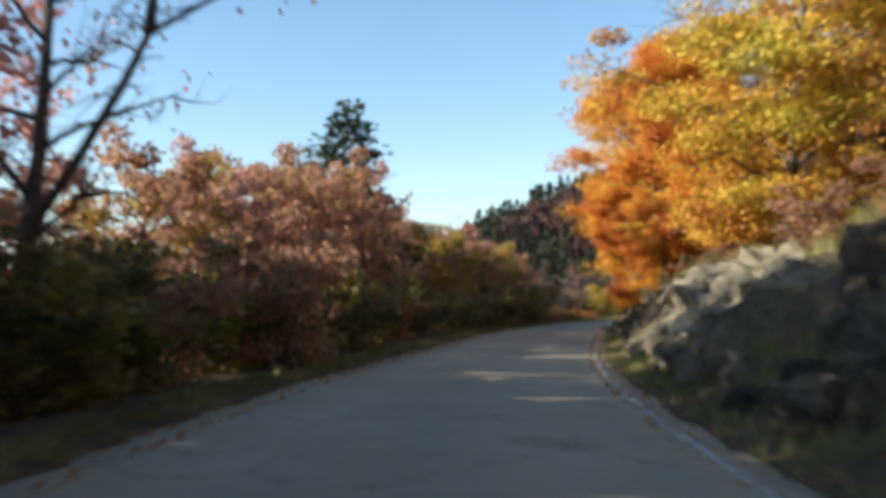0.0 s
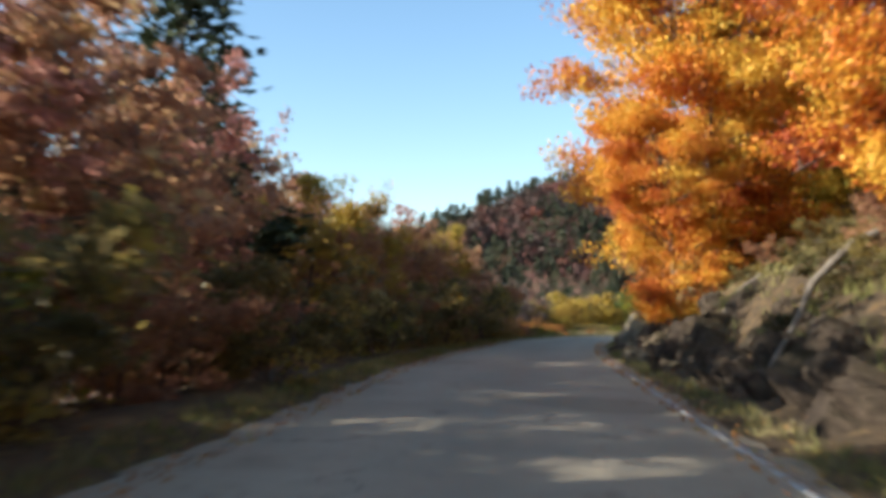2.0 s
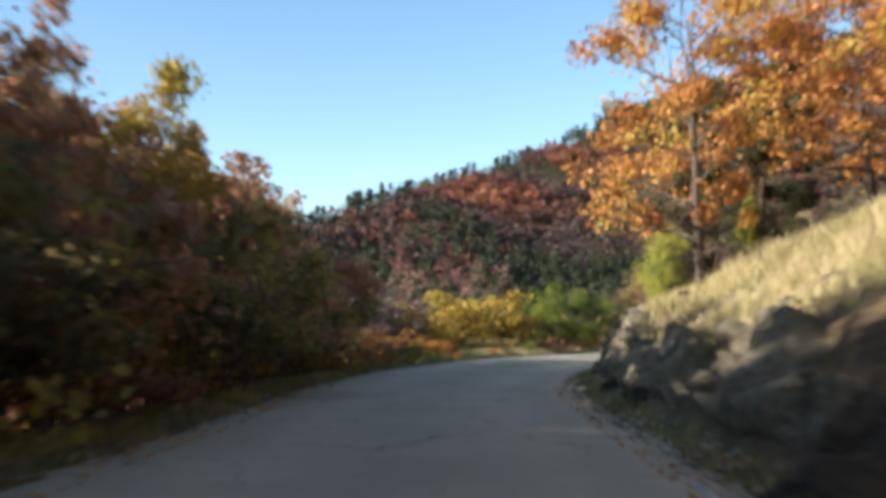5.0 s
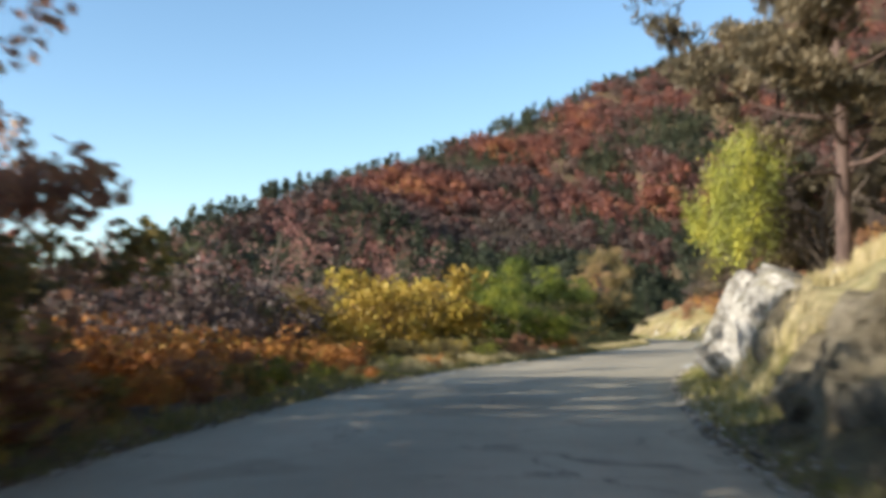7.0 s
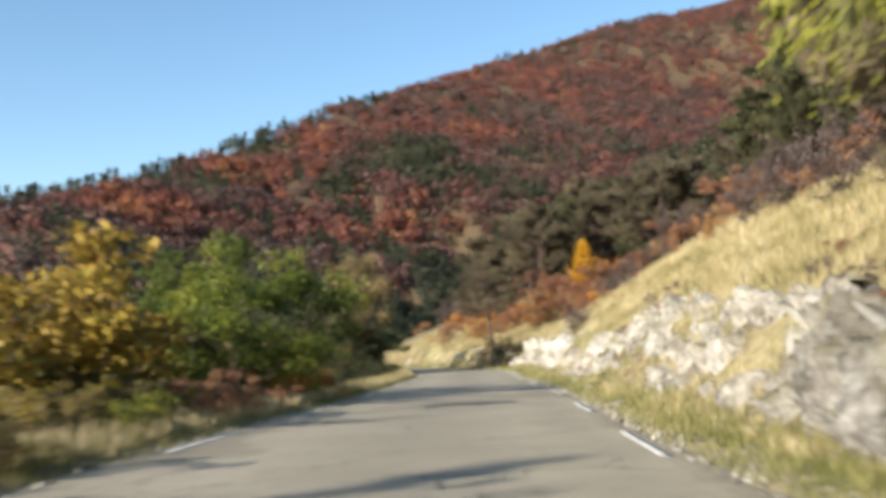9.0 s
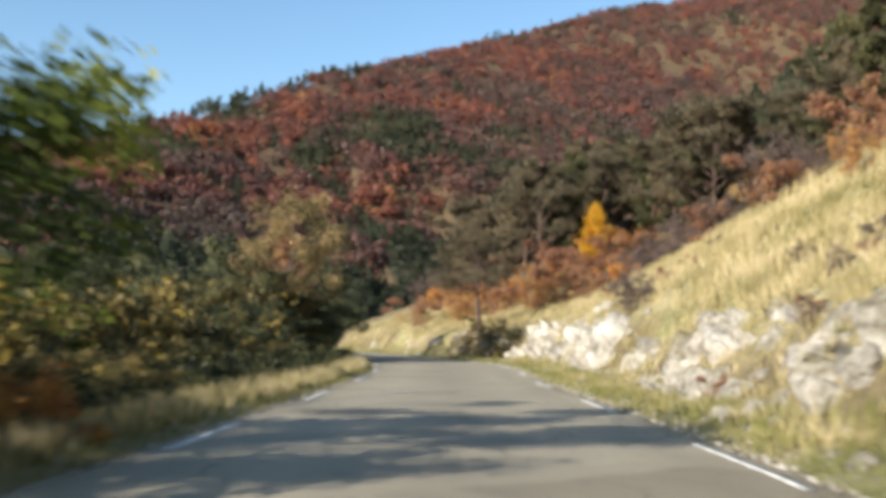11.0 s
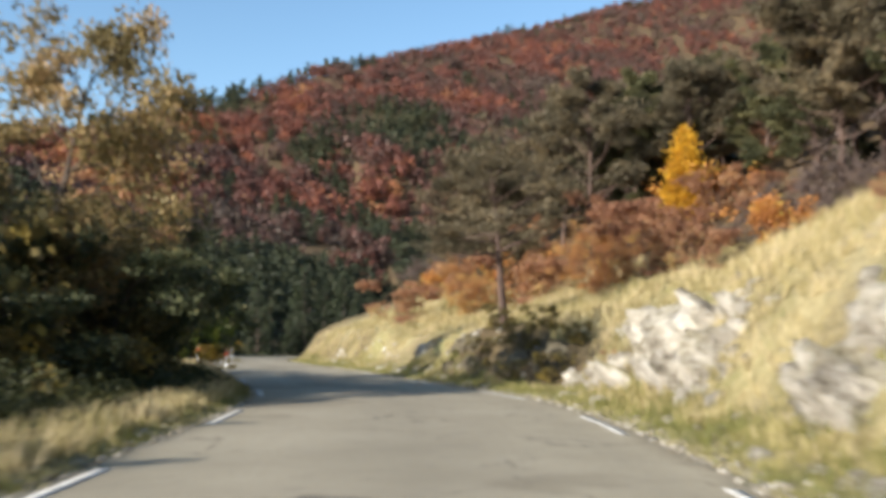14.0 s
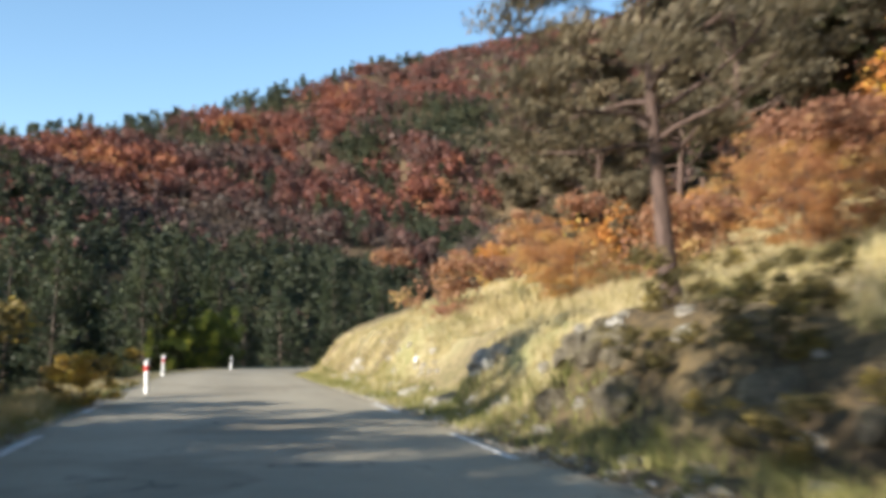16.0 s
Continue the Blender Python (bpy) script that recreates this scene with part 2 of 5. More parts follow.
M_GROUND, nt, b = material("hillside_ground")
at = nt.nodes.new("ShaderNodeAttribute")
at.attribute_name = "dryness"
n1, n2, n3 = noise_node(nt, 0.5, 6.0, 0.65), noise_node(nt, 5.0, 8.0, 0.7), noise_node(nt, 28.0, 4.0, 0.7)
litter = ramp(nt, n2, [(0.3, (0.035, 0.026, 0.016)), (0.5, (0.10, 0.07, 0.04)), (0.62, (0.17, 0.11, 0.05)), (0.72, (0.09, 0.10, 0.03))])
dry = ramp(nt, n2, [(0.3, (0.20, 0.17, 0.08)), (0.5, (0.40, 0.33, 0.17)), (0.68, (0.52, 0.44, 0.25))])
dry = mixed(nt, ramp(nt, n1, [(0.45, (0, 0, 0)), (0.62, (0.7, 0.7, 0.7))]), dry, (0.20, 0.20, 0.07))
col = mixed(nt, at.outputs["Fac"], litter, dry)
nt.links.new(col, b.inputs["Base Color"])
b.inputs["Roughness"].default_value = 0.95
bump(nt, b, arith(nt, "ADD", n2, arith(nt, "MULTIPLY", n3, 0.4)), 0.9, 0.10)


def grass_material(name, stops):
    m, nt, b = material(name)
    geo = nt.nodes.new("ShaderNodeNewGeometry")
    big = noise_node(nt, 0.45, 4.0, 0.6)
    f = arith(nt, "ADD", arith(nt, "MULTIPLY", geo.outputs["Random Per Island"], 0.36), arith(nt, "SUBTRACT", arith(nt, "MULTIPLY", big, 1.25), 0.29))
    col = ramp(nt, f, stops)
    nt.links.new(col, b.inputs["Base Color"])
    b.inputs["Roughness"].default_value = 0.7
    tr = nt.nodes.new("ShaderNodeBsdfTranslucent")
    nt.links.new(col, tr.inputs[0])
    mx = nt.nodes.new("ShaderNodeMixShader")
    mx.inputs[0].default_value = 0.3
    nt.links.new(b.outputs[0], mx.inputs[1])
    nt.links.new(tr.outputs[0], mx.inputs[2])
    nt.links.new(mx.outputs[0], nt.nodes["Material Output"].inputs[0])
    return m


M_DRYGRASS = grass_material("dry_straw_grass", [(0.18, (0.15, 0.145, 0.055)), (0.42, (0.36, 0.30, 0.13)), (0.62, (0.54, 0.44, 0.25)), (0.85, (0.64, 0.54, 0.34))])
M_VERGE = grass_material("olive_verge_grass", [(0.2, (0.10, 0.12, 0.03)), (0.5, (0.22, 0.21, 0.07)), (0.8, (0.42, 0.35, 0.16))])

M_POST, nt, b = material("white_plastic")
nt.links.new(ramp(nt, noise_node(nt, 8.0), [(0.3, (0.62, 0.61, 0.58)), (0.6, (0.82, 0.82, 0.80))]), b.inputs["Base Color"])
M_RED, nt, b = material("red_reflector")
nt.links.new(ramp(nt, noise_node(nt, 9.0), [(0.3, (0.40, 0.03, 0.03)), (0.6, (0.60, 0.06, 0.05))]), b.inputs["Base Color"])
M_DARK, nt, b = material("dark_rubber_band")
nt.links.new(ramp(nt, noise_node(nt, 9.0), [(0.3, (0.02, 0.02, 0.02)), (0.6, (0.05, 0.05, 0.05))]), b.inputs["Base Color"])

# ================= lie of the land =================
# the line that the car drives, carried on beyond both ends
WAY = np.array([(0, -90), (0, -40), (0, -12), (0, 0), (0.4, 10.5), (1.3, 21.1), (2.8, 31.7), (4.5, 42.2), (6.2, 52.6), (8.2, 63.0), (10.6, 73.1), (13.7, 83.1), (18.0, 92.9),
                (23.1, 102.2), (28.6, 111.2), (34.3, 120.0), (40.0, 128.8), (45.6, 137.6), (50.9, 146.6), (55.9, 156.0), (58.7, 163.3), (61.5, 173.0), (64.4, 184.0),
                (68.5, 199.0), (73.0, 214.0), (79.5, 227.0), (90.0, 236.0), (106.0, 241.0), (130.0, 243.0), (170.0, 242.0), (240.0, 236.0)], float)


def smooth_line(pts, step=1.0):
    """Catmull-Rom through the points, resampled evenly."""
    p = np.vstack([2 * pts[0] - pts[1], pts, 2 * pts[-1] - pts[-2]])
    out = []
    for i in range(1, len(p) - 2):
        u = np.linspace(0, 1, 24, endpoint=False)[:, None]
        p0, p1, p2, p3 = p[i - 1], p[i], p[i + 1], p[i + 2]
        out.append(0.5 * (2 * p1 + (p2 - p0) * u + (2 * p0 - 5 * p1 + 4 * p2 - p3) * u**2 + (3 * p1 - p0 - 3 * p2 + p3) * u**3))
    out = np.vstack(out + [pts[-1:]])
    s = np.r_[0, np.cumsum(np.linalg.norm(np.diff(out, axis=0), axis=1))]
    q = np.arange(0, s[-1], step)
    return np.stack([np.interp(q, s, out[:, 0]), np.interp(q, s, out[:, 1])], 1)


LINE = smooth_line(WAY)
S_ZERO = np.argmin(np.linalg.norm(LINE - np.array([0.0, 0.0]), axis=1))
S_LINE = np.arange(len(LINE)) - float(S_ZERO)
TANGENT = np.gradient(LINE, axis=0)
TANGENT /= np.linalg.norm(TANGENT, axis=1)[:, None]


def place(s, d):
    """The spot s metres along the line and d metres to its right."""
    x, y = np.interp(s, S_LINE, LINE[:, 0]), np.interp(s, S_LINE, LINE[:, 1])
    tx, ty = np.interp(s, S_LINE, TANGENT[:, 0]), np.interp(s, S_LINE, TANGENT[:, 1])
    return x + ty * d, y - tx * d


def along(x, y):
    """Distance along the line and offset to its right, for arrays of places."""
    x, y = np.atleast_1d(np.asarray(x, float)).ravel(), np.atleast_1d(np.asarray(y, float)).ravel()
    s, d = np.empty(len(x)), np.empty(len(x))
    lo = LINE[::2]
    for k in range(0, len(x), 4000):
        px = np.stack([x[k:k + 4000], y[k:k + 4000]], 1)
        i = ((px[:, None, :] - lo[None]) ** 2).sum(2).argmin(1) * 2
        off = px - LINE[i]
        t = TANGENT[i]
        ahead = (off * t).sum(1)
        s[k:k + 4000] = S_LINE[i] + np.clip(ahead, -2, 2)
        side = off[:, 0] * t[:, 1] - off[:, 1] * t[:, 0]
        dist = np.linalg.norm(off - np.clip(ahead, -2, 2)[:, None] * t, axis=1)
        d[k:k + 4000] = np.where(side >= 0, dist, -dist)
    return s, d


def right_edge(s):
    return np.interp(s, [-90, 0, 10, 30, 50, 65, 78, 90, 100, 108, 116, 126, 134, 146, 152, 164, 172, 180, 192, 300], [2.1, 2.0, 1.95, 2.1, 2.1, 2.1, 1.95, 2.4, 2.55, 2.8, 3.0, 3.0, 2.7, 2.25, 2.4, 2.9, 2.9, 2.5, 2.8, 3.0])


def left_edge(s):
    return np.interp(s, [-90, 0, 10, 30, 45, 66, 78, 90, 98, 106, 113, 121, 140, 152, 165, 176, 190, 300], [-3, -3, -3, -2.8, -3.3, -3.0, -3.4, -3.6, -3.9, -3.8, -3.5, -3.2, -3.15, -3.1, -3.35, -3.4, -3.6, -3.4])


# ridge of the far hill: x, y, height of its ground
RIDGE = np.array([(-200, 60, -40), (-90, 170, -26), (-24, 268, -9), (15, 359, 26), (73, 473, 59), (149, 565, 96), (259, 625, 148), (389, 692, 205), (502, 766, 256), (620, 800, 303), (770, 790, 350), (960, 760, 420), (1300, 650, 500)], float)


def value_noise(x, y, scale, seed):
    """Smooth random heights between -1 and 1."""
    gx, gy = np.asarray(x) / scale, np.asarray(y) / scale
    ix, iy = np.floor(gx).astype(np.int64), np.floor(gy).astype(np.int64)
    fx, fy = gx - ix, gy - iy
    fx, fy = fx * fx * (3 - 2 * fx), fy * fy * (3 - 2 * fy)

    def h(a, b):
        v = (a * 374761393 + b * 668265263 + seed * 974634777) & 0x7FFFFFFF
        v = ((v ^ (v >> 13)) * 1274126177) & 0x7FFFFFFF
        return ((v ^ (v >> 16)) & 0xFFFF) / 32767.5 - 1
    return (h(ix, iy) * (1 - fx) + h(ix + 1, iy) * fx) * (1 - fy) + (h(ix, iy + 1) * (1 - fx) + h(ix + 1, iy + 1) * fx) * fy


def hill(x, y):
    """Height of the far hillside."""
    x, y = np.asarray(x, float), np.asarray(y, float)
    best, z = np.full(x.shape, 1e9), np.zeros(x.shape)
    for p, q in zip(RIDGE[:-1], RIDGE[1:]):
        v = q[:2] - p[:2]
        L = np.hypot(*v)
        k = np.clip(((x - p[0]) * v[0] + (y - p[1]) * v[1]) / L**2, 0, 1)
        ox, oy = x - p[0] - k * v[0], y - p[1] - k * v[1]
        dist = np.hypot(ox, oy)
        front = (ox * v[1] - oy * v[0]) > 0
        h = p[2] + k * (q[2] - p[2]) - np.where(front, 0.36, 0.25) * np.maximum(dist - 4, 0)
        near = dist < best
        best, z = np.where(near, dist, best), np.where(near, h, z)
    return z + 2.5 * value_noise(x, y, 38, 3) + 6 * value_noise(x, y, 120, 4)


def sstep(a, b, x):
    t = np.clip((x - a) / (b - a), 0, 1)
    return t * t * (3 - 2 * t)


BANK_S = [-90, 2, 9, 14, 25, 29, 40, 50, 58, 63, 68, 80, 85, 89, 98, 104, 118, 132, 150, 172, 176, 182, 192, 212, 222, 300]
BANK_VERGE = [0.7, 0.7, 0.6, 0.5, 0.6, 0.9, 0.8, 0.6, 0.9, 0.7, 0.5, 0.6, 0.8, 0.8, 0.9, 1.3, 1.3, 1.2, 1.3, 1.2, 1.7, 0.8, 0.9, 1.0, 1.0, 1.0]
BANK_ROCK = [1.5, 1.5, 1.4, 1.2, 1.3, 1.2, 1.6, 1.6, 1.4, 1.5, 1.5, 1.6, 1.4, 1.5, 1.9, 1.8, 1.6, 1.5, 1.8, 1.7, 1.2, 1.6, 1.8, 2.4, 2.0, 2.0]


BANK_SLOPE_S, BANK_SLOPE = [-90, 122, 138, 158, 174, 182, 214, 230], [0.46, 0.48, 0.68, 0.68, 0.42, 0.27, 0.27, 0.4]


def ground_height(x, y, fine=True):
    x, y = np.atleast_1d(np.asarray(x, float)), np.atleast_1d(np.asarray(y, float))
    s, d = along(x, y)
    s, d = s.reshape(x.shape), d.reshape(x.shape)
    re, le = right_edge(s) + 0.25, left_edge(s) - 0.25
    # uphill side
    er = d - re
    v, rh = np.interp(s, BANK_S, BANK_VERGE), np.interp(s, BANK_S, BANK_ROCK)
    v = v + 0.25 * value_noise(s, s * 0, 3.1, 8)
    up = 0.06 * np.clip(er, 0, 1) + rh * sstep(v, v + np.interp(s, [60, 68, 84, 94, 106, 112], [1.9, 1.5, 1.5, 1.1, 1.1, 1.9]), er) + np.interp(s, BANK_SLOPE_S, BANK_SLOPE) * np.clip(er - v - 1.5, 0, 9) + 0.52 * np.clip(er - v - 10.5, 0, 40) + 0.30 * np.clip(er - v - 50.5, 0, 200)
    amp = sstep(v * 0.5, v + 1.5, er)
    rough = 0.22 * value_noise(x, y, 2.2, 5) + 0.16 * value_noise(x, y, 0.9, 6) + 0.5 * value_noise(x, y, 9, 7)
    # downhill side
    el = le - d
    down = 0.03 * np.clip(el, 0, 1.2) - 0.30 * np.clip(el - np.interp(s, [100, 116], [1.6, 0.9]), 0, 26) - 0.15 * np.clip(el - 27, 0, 60)
    ampl = sstep(1.0, 4.0, el)
    near = np.where(d > 0, np.where(er > 0, up + amp * rough, -0.07), np.where(el > 0, down + ampl * rough * 0.8 + 0.05 * sstep(0.1, 0.5, el), -0.07))
    near = np.where((er <= 0) & (el <= 0), -0.07, near)
    far_cut = np.clip((np.abs(d) - 110) / 80, 0, 1)
    near = near * (1 - far_cut) + far_cut * np.where(d > 0, 45, -25)
    h = hill(x, y)
    k = sstep(8, 40, np.abs(d))
    return np.where(h > near, near + (h - near) * k, near)


# ================= meshes =================
def mesh_from(name, verts, quads=None, tris=None, mat=None, smooth=False):
    verts = np.asarray(verts, np.float32)
    q = np.zeros((0, 4), np.int32) if quads is None else np.asarray(quads, np.int32)
    t = np.zeros((0, 3), np.int32) if tris is None else np.asarray(tris, np.int32)
    me = bpy.data.meshes.new(name)
    me.vertices.add(len(verts))
    me.vertices.foreach_set("co", verts.ravel())
    me.loops.add(q.size + t.size)
    me.loops.foreach_set("vertex_index", np.r_[q.ravel(), t.ravel()].astype(np.int32))
    me.polygons.add(len(q) + len(t))
    me.polygons.foreach_set("loop_start", np.r_[np.arange(len(q)) * 4, q.size + np.arange(len(t)) * 3].astype(np.int32))
    if smooth:
        me.polygons.foreach_set("use_smooth", np.ones(len(q) + len(t), bool))
    me.update(calc_edges=True)
    me.validate()
    if mat:
        me.materials.append(mat)
    return me


def part(name, me, parent, label=""):
    ob = new(name, me)
    ob.parent = parent
    if label:
        ob["label"] = label
    return ob


def grid_quads(n, m):
    i = np.arange(n - 1)[:, None] * m + np.arange(m - 1)[None]
    return np.stack([i, i + 1, i + m + 1, i + m], -1).reshape(-1, 4)


def spaced(lo, hi, step, far, growth):
    """Even steps between lo and hi, then growing ones out to far on both sides."""
    mid = np.arange(lo, hi + step / 2, step)
    g, w = [], step
    pos = 0.0
    while pos < far:
        w *= growth
        pos += w
        g.append(pos)
    g = np.array(g)
    return np.r_[(lo - g)[::-1], mid, hi + g]


SHADOW_HOLLOW = (175.5, 184.0)        # a hollow in the bank, darkened in place of a tree's cast shadow

# ---- ground: one sheet to the horizon
ax = radians(19.7)
U, V = np.array([math.cos(ax), -math.sin(ax)]), np.array([math.sin(ax), math.cos(ax)])
gu, gv = spaced(-24, 28, 0.5, 2200, 1.075), spaced(-20, 236, 0.66, 2200, 1.075)
GU, GV = np.meshgrid(gu, gv)
GX, GY = GU * U[0] + GV * V[0], GU * U[1] + GV * V[1]
GZ = ground_height(GX, GY)
gs, gd = along(GX, GY)


def sheet_height(x, y):
    """Height of the ground sheet itself, between its corners."""
    x, y = np.asarray(x, float), np.asarray(y, float)
    u, v = x * U[0] + y * U[1], x * V[0] + y * V[1]
    i = np.clip(np.searchsorted(gu, u) - 1, 0, len(gu) - 2)
    j = np.clip(np.searchsorted(gv, v) - 1, 0, len(gv) - 2)
    fu, fv = (u - gu[i]) / (gu[i + 1] - gu[i]), (v - gv[j]) / (gv[j + 1] - gv[j])
    return (GZ[j, i] * (1 - fu) + GZ[j, i + 1] * fu) * (1 - fv) + (GZ[j + 1, i] * (1 - fu) + GZ[j + 1, i + 1] * fu) * fv


def cells(x, y, scale, seed):
    """Broken blocks: a random value and tilt for the nearest block, and how far its joint is."""
    gx, gy = x / scale, y / scale
    ix, iy = np.floor(gx).astype(np.int64), np.floor(gy).astype(np.int64)
    f1, f2 = np.full(x.shape, 9.0), np.full(x.shape, 9.0)
    out = [np.zeros(x.shape) for _ in range(3)]
    for a in (-1, 0, 1):
        for b in (-1, 0, 1):
            r = []
            for k in range(4):
                h = ((ix + a) * 374761393 + (iy + b) * 668265263 + (seed + k * 17) * 974634777) & 0x7FFFFFFF
                h = ((h ^ (h >> 13)) * 1274126177) & 0x7FFFFFFF
                r.append(((h ^ (h >> 16)) & 0xFFFF) / 65535)
            dx, dy = gx - ix - a - r[0], gy - iy - b - r[1]
            d = np.hypot(dx, dy)
            near = d < f1
            f2 = np.where(near, f1, np.minimum(f2, d))
            f1 = np.where(near, d, f1)
            out = [np.where(near, r[2], out[0]), np.where(near, (r[3] - 0.5) * dx, out[1]), np.where(near, (r[2] - 0.5) * dy, out[2])]
    return out[0], out[1] + out[2], f2 - f1


ROCKY_S = [-90, 0, 10, 26, 30, 46, 56, 62, 66, 76, 88, 91, 94, 102, 104.5, 112, 124, 140, 143, 150, 160, 172, 176, 178, 186, 200, 214, 222, 300]
ROCKY = [-0.1, 0.1, 0.1, -0.2, 0.2, 0.35, 0.3, 0.3, 0.4, 0.3, 0.0, 0.2, 1.6, 1.5, 0.5, 0.15, 0.0, 0.0, 0.1, 0.12, 0.12, 0.15, 0.1, -0.9, -0.4, 0.2, 0.1, -1.0, -1.0]
ROCKY_GAP = [0.15, 0.15, 0.15, 0.15, 0.15, 0.15, 0.15, 0.25, 0.3, 0.3, 0.25, 0.15, 0.12, 0.12, 0.2, 0.52, 0.58, 0.55, 0.48, 0.46, 0.46, 0.46, 0.46, 0.4, 0.4, 0.4, 0.4, 0.4, 0.4]
ROCKY_TOP = [2.0, 2.2, 2.2, 2.0, 2.0, 2.0, 2.0, 2.0, 1.9, 1.9, 2.0, 2.3, 2.2, 2.2, 2.6, 4.4, 5.0, 4.2, 3.2, 3.2, 3.3, 3.2, 2.6, 1.5, 1.5, 1.5, 1.5, 1.5, 1.5]
ROCKY_AMP = [0.5, 0.5, 0.5, 0.5, 0.55, 0.55, 0.55, 0.45, 0.4, 0.4, 0.35, 0.5, 0.75, 0.75, 0.6, 0.6, 0.6, 0.65, 0.8, 0.9, 0.9, 0.9, 0.7, 0.3, 0.3, 0.35, 0.35, 0.3, 0.3]


def rock_height(s, e):
    """How far rock stands out of the bank at s along the road, e from its edge; below nought there is none."""
    v = np.interp(s, BANK_S, BANK_VERGE)
    top = np.interp(s, ROCKY_S, ROCKY_TOP)
    m = np.interp(s, ROCKY_S, ROCKY) + 0.75 * value_noise(s, e * 1.5 + s * 0.3, 2.4, 62) + 0.45 * value_noise(s, e, 0.9, 63) + 0.2 * value_noise(s, e, 0.4, 64)
    m = m - 2.2 * sstep(0.75, 1.2, e / top) - 2.0 * (1 - sstep(v - 0.25, v + 0.35, e))
    k = np.clip(m * 3.5 + 0.1, -0.6, 1.0)
    wx, wy = s + 0.35 * value_noise(s, e, 0.8, 65) + 0.12 * value_noise(s, e, 0.25, 68), e + 0.35 * value_noise(s, e, 0.8, 66) + 0.12 * value_noise(s, e, 0.25, 69)
    c1, t1, g1 = cells(wx, wy * 1.2, 1.0, 7)
    b1, u1, h1 = cells(wx + wy * 0.7, wy * 1.5 - wx * 0.3, 0.55, 9)
    fine = np.interp(s, [60, 66, 88, 92, 106, 110, 141, 145], [0, 1, 1, 0.8, 0.7, 1, 1, 0.6]) > 0.7 - 0.6 * value_noise(s, e, 2.0, 70)
    c1, t1, g1 = np.where(fine, b1, c1), np.where(fine, u1, t1), np.where(fine, h1, g1)
    c2, t2, g2 = cells(wx, wy, 0.40, 8)
    gap = np.interp(s, ROCKY_S, ROCKY_GAP)
    blocks = 0.45 - 0.9 * gap + 0.8 * np.clip((c1 - gap) * 3, -1.4, 1) + 0.3 * c1 + 0.8 * t1 + 0.45 * (c2 - 0.5) + 0.5 * t2
    blocks = blocks - 0.40 * (1 - sstep(0.0, 0.14, g1)) - 0.26 * (1 - sstep(0.0, 0.2, g2)) - 0.6 * (c2 < 0.16) * sstep(0.05, 0.2, g2) + 0.16 * value_noise(s, e, 0.2, 67)
    amp = np.interp(s, ROCKY_S, ROCKY_AMP)
    return np.where(k > 0, amp * np.sqrt(np.clip(k, 0, 1)) * np.clip(blocks, -0.5, 1.5) * 0.75, 0.3 * k) - 0.03


def ground_at(x, y):
    return float(sheet_height(x, y))


me = mesh_from("ground", np.stack([GX.ravel(), GY.ravel(), GZ.ravel()], 1), grid_quads(len(gv), len(gu)), None, M_GROUND, True)
dry = np.where(gd > 0, sstep(62, 70, gs) * (1 - sstep(11, 17, gd)) * (1 - sstep(222, 240, gs)), 0) + np.where(gd < 0, sstep(96, 112, gs) * (1 - sstep(4.0, 5.0, -gd)), 0) * 0.7
# Straw tone is cut in the hollow to paint in the shadow there.
dry = np.clip(dry * (1 - 0.85 * (gd > 0) * sstep(SHADOW_HOLLOW[0] - 1.5, SHADOW_HOLLOW[0], gs) * (1 - sstep(SHADOW_HOLLOW[1], SHADOW_HOLLOW[1] + 1.5, gs)) * (1 - sstep(6.5, 8.0, gd))), 0, 1)
toe = (gd > 0) * sstep(0.9, 1.3, gd - right_edge(gs) - 0.25) * (1 - sstep(2.6, 3.6, gd - right_edge(gs) - 0.25)) * np.clip(0.5 + 1.2 * value_noise(GX.ravel(), GY.ravel(), 1.7, 61), 0, 1)
# First factor is soil patches; the second darkens the toe in place of shade.
dry = dry * (1 - 0.75 * toe) * (1 - 0.8 * (gs < 87) * (gd > 0) * (1 - sstep(2.0, 3.2, gd - right_edge(gs) - 0.25)))
me.attributes.new("dryness", "FLOAT", "POINT").data.foreach_set("value", dry.astype(np.float32))
ground = tagged(new("ground", me), "hillside ground of leaf litter and dry grass sloping across the road", "ground", kind="structure")

# ---- road
rs = np.arange(-88, 330, 0.5)
across = np.linspace(0, 1, 9)
le_, re_ = left_edge(rs) - 0.28 + 0.10 * value_noise(rs, rs * 0, 1.7, 21) + 0.05 * value_noise(rs, rs * 0, 0.6, 23), right_edge(rs) + 0.28 + 0.10 * value_noise(rs, rs * 0, 1.9, 22) + 0.05 * value_noise(rs, rs * 0, 0.7, 24)
verts = []
for s, l, r in zip(rs, le_, re_):
    for j, k in enumerate(across):
        x, y = place(s, l + (r - l) * k)
        verts.append((x, y, 0.03 * math.sin(math.pi * k) - 0.015))
n_top = len(verts)
for side in (0, 8):
    for i, (s, l, r) in enumerate(zip(rs, le_, re_)):
        verts.append(verts[i * 9 + side])
        x, y = place(s, l - 0.05 if side == 0 else r + 0.05)
        verts.append((x, y, -0.16))
quads = grid_quads(len(rs), 9)[:, ::-1].tolist()
for side in (0, 1):
    o = n_top + side * 2 * len(rs)
    for i in range(len(rs) - 1):
        q = (o + i * 2, o + i * 2 + 1, o + i * 2 + 3, o + i * 2 + 2)
        quads.append(q if side == 0 else q[::-1])
road_mesh = mesh_from("road", verts, np.array(quads), None, M_ROAD, True)
lanes = np.r_[np.tile(across, len(rs)), np.zeros(2 * len(rs)), np.ones(2 * len(rs))]
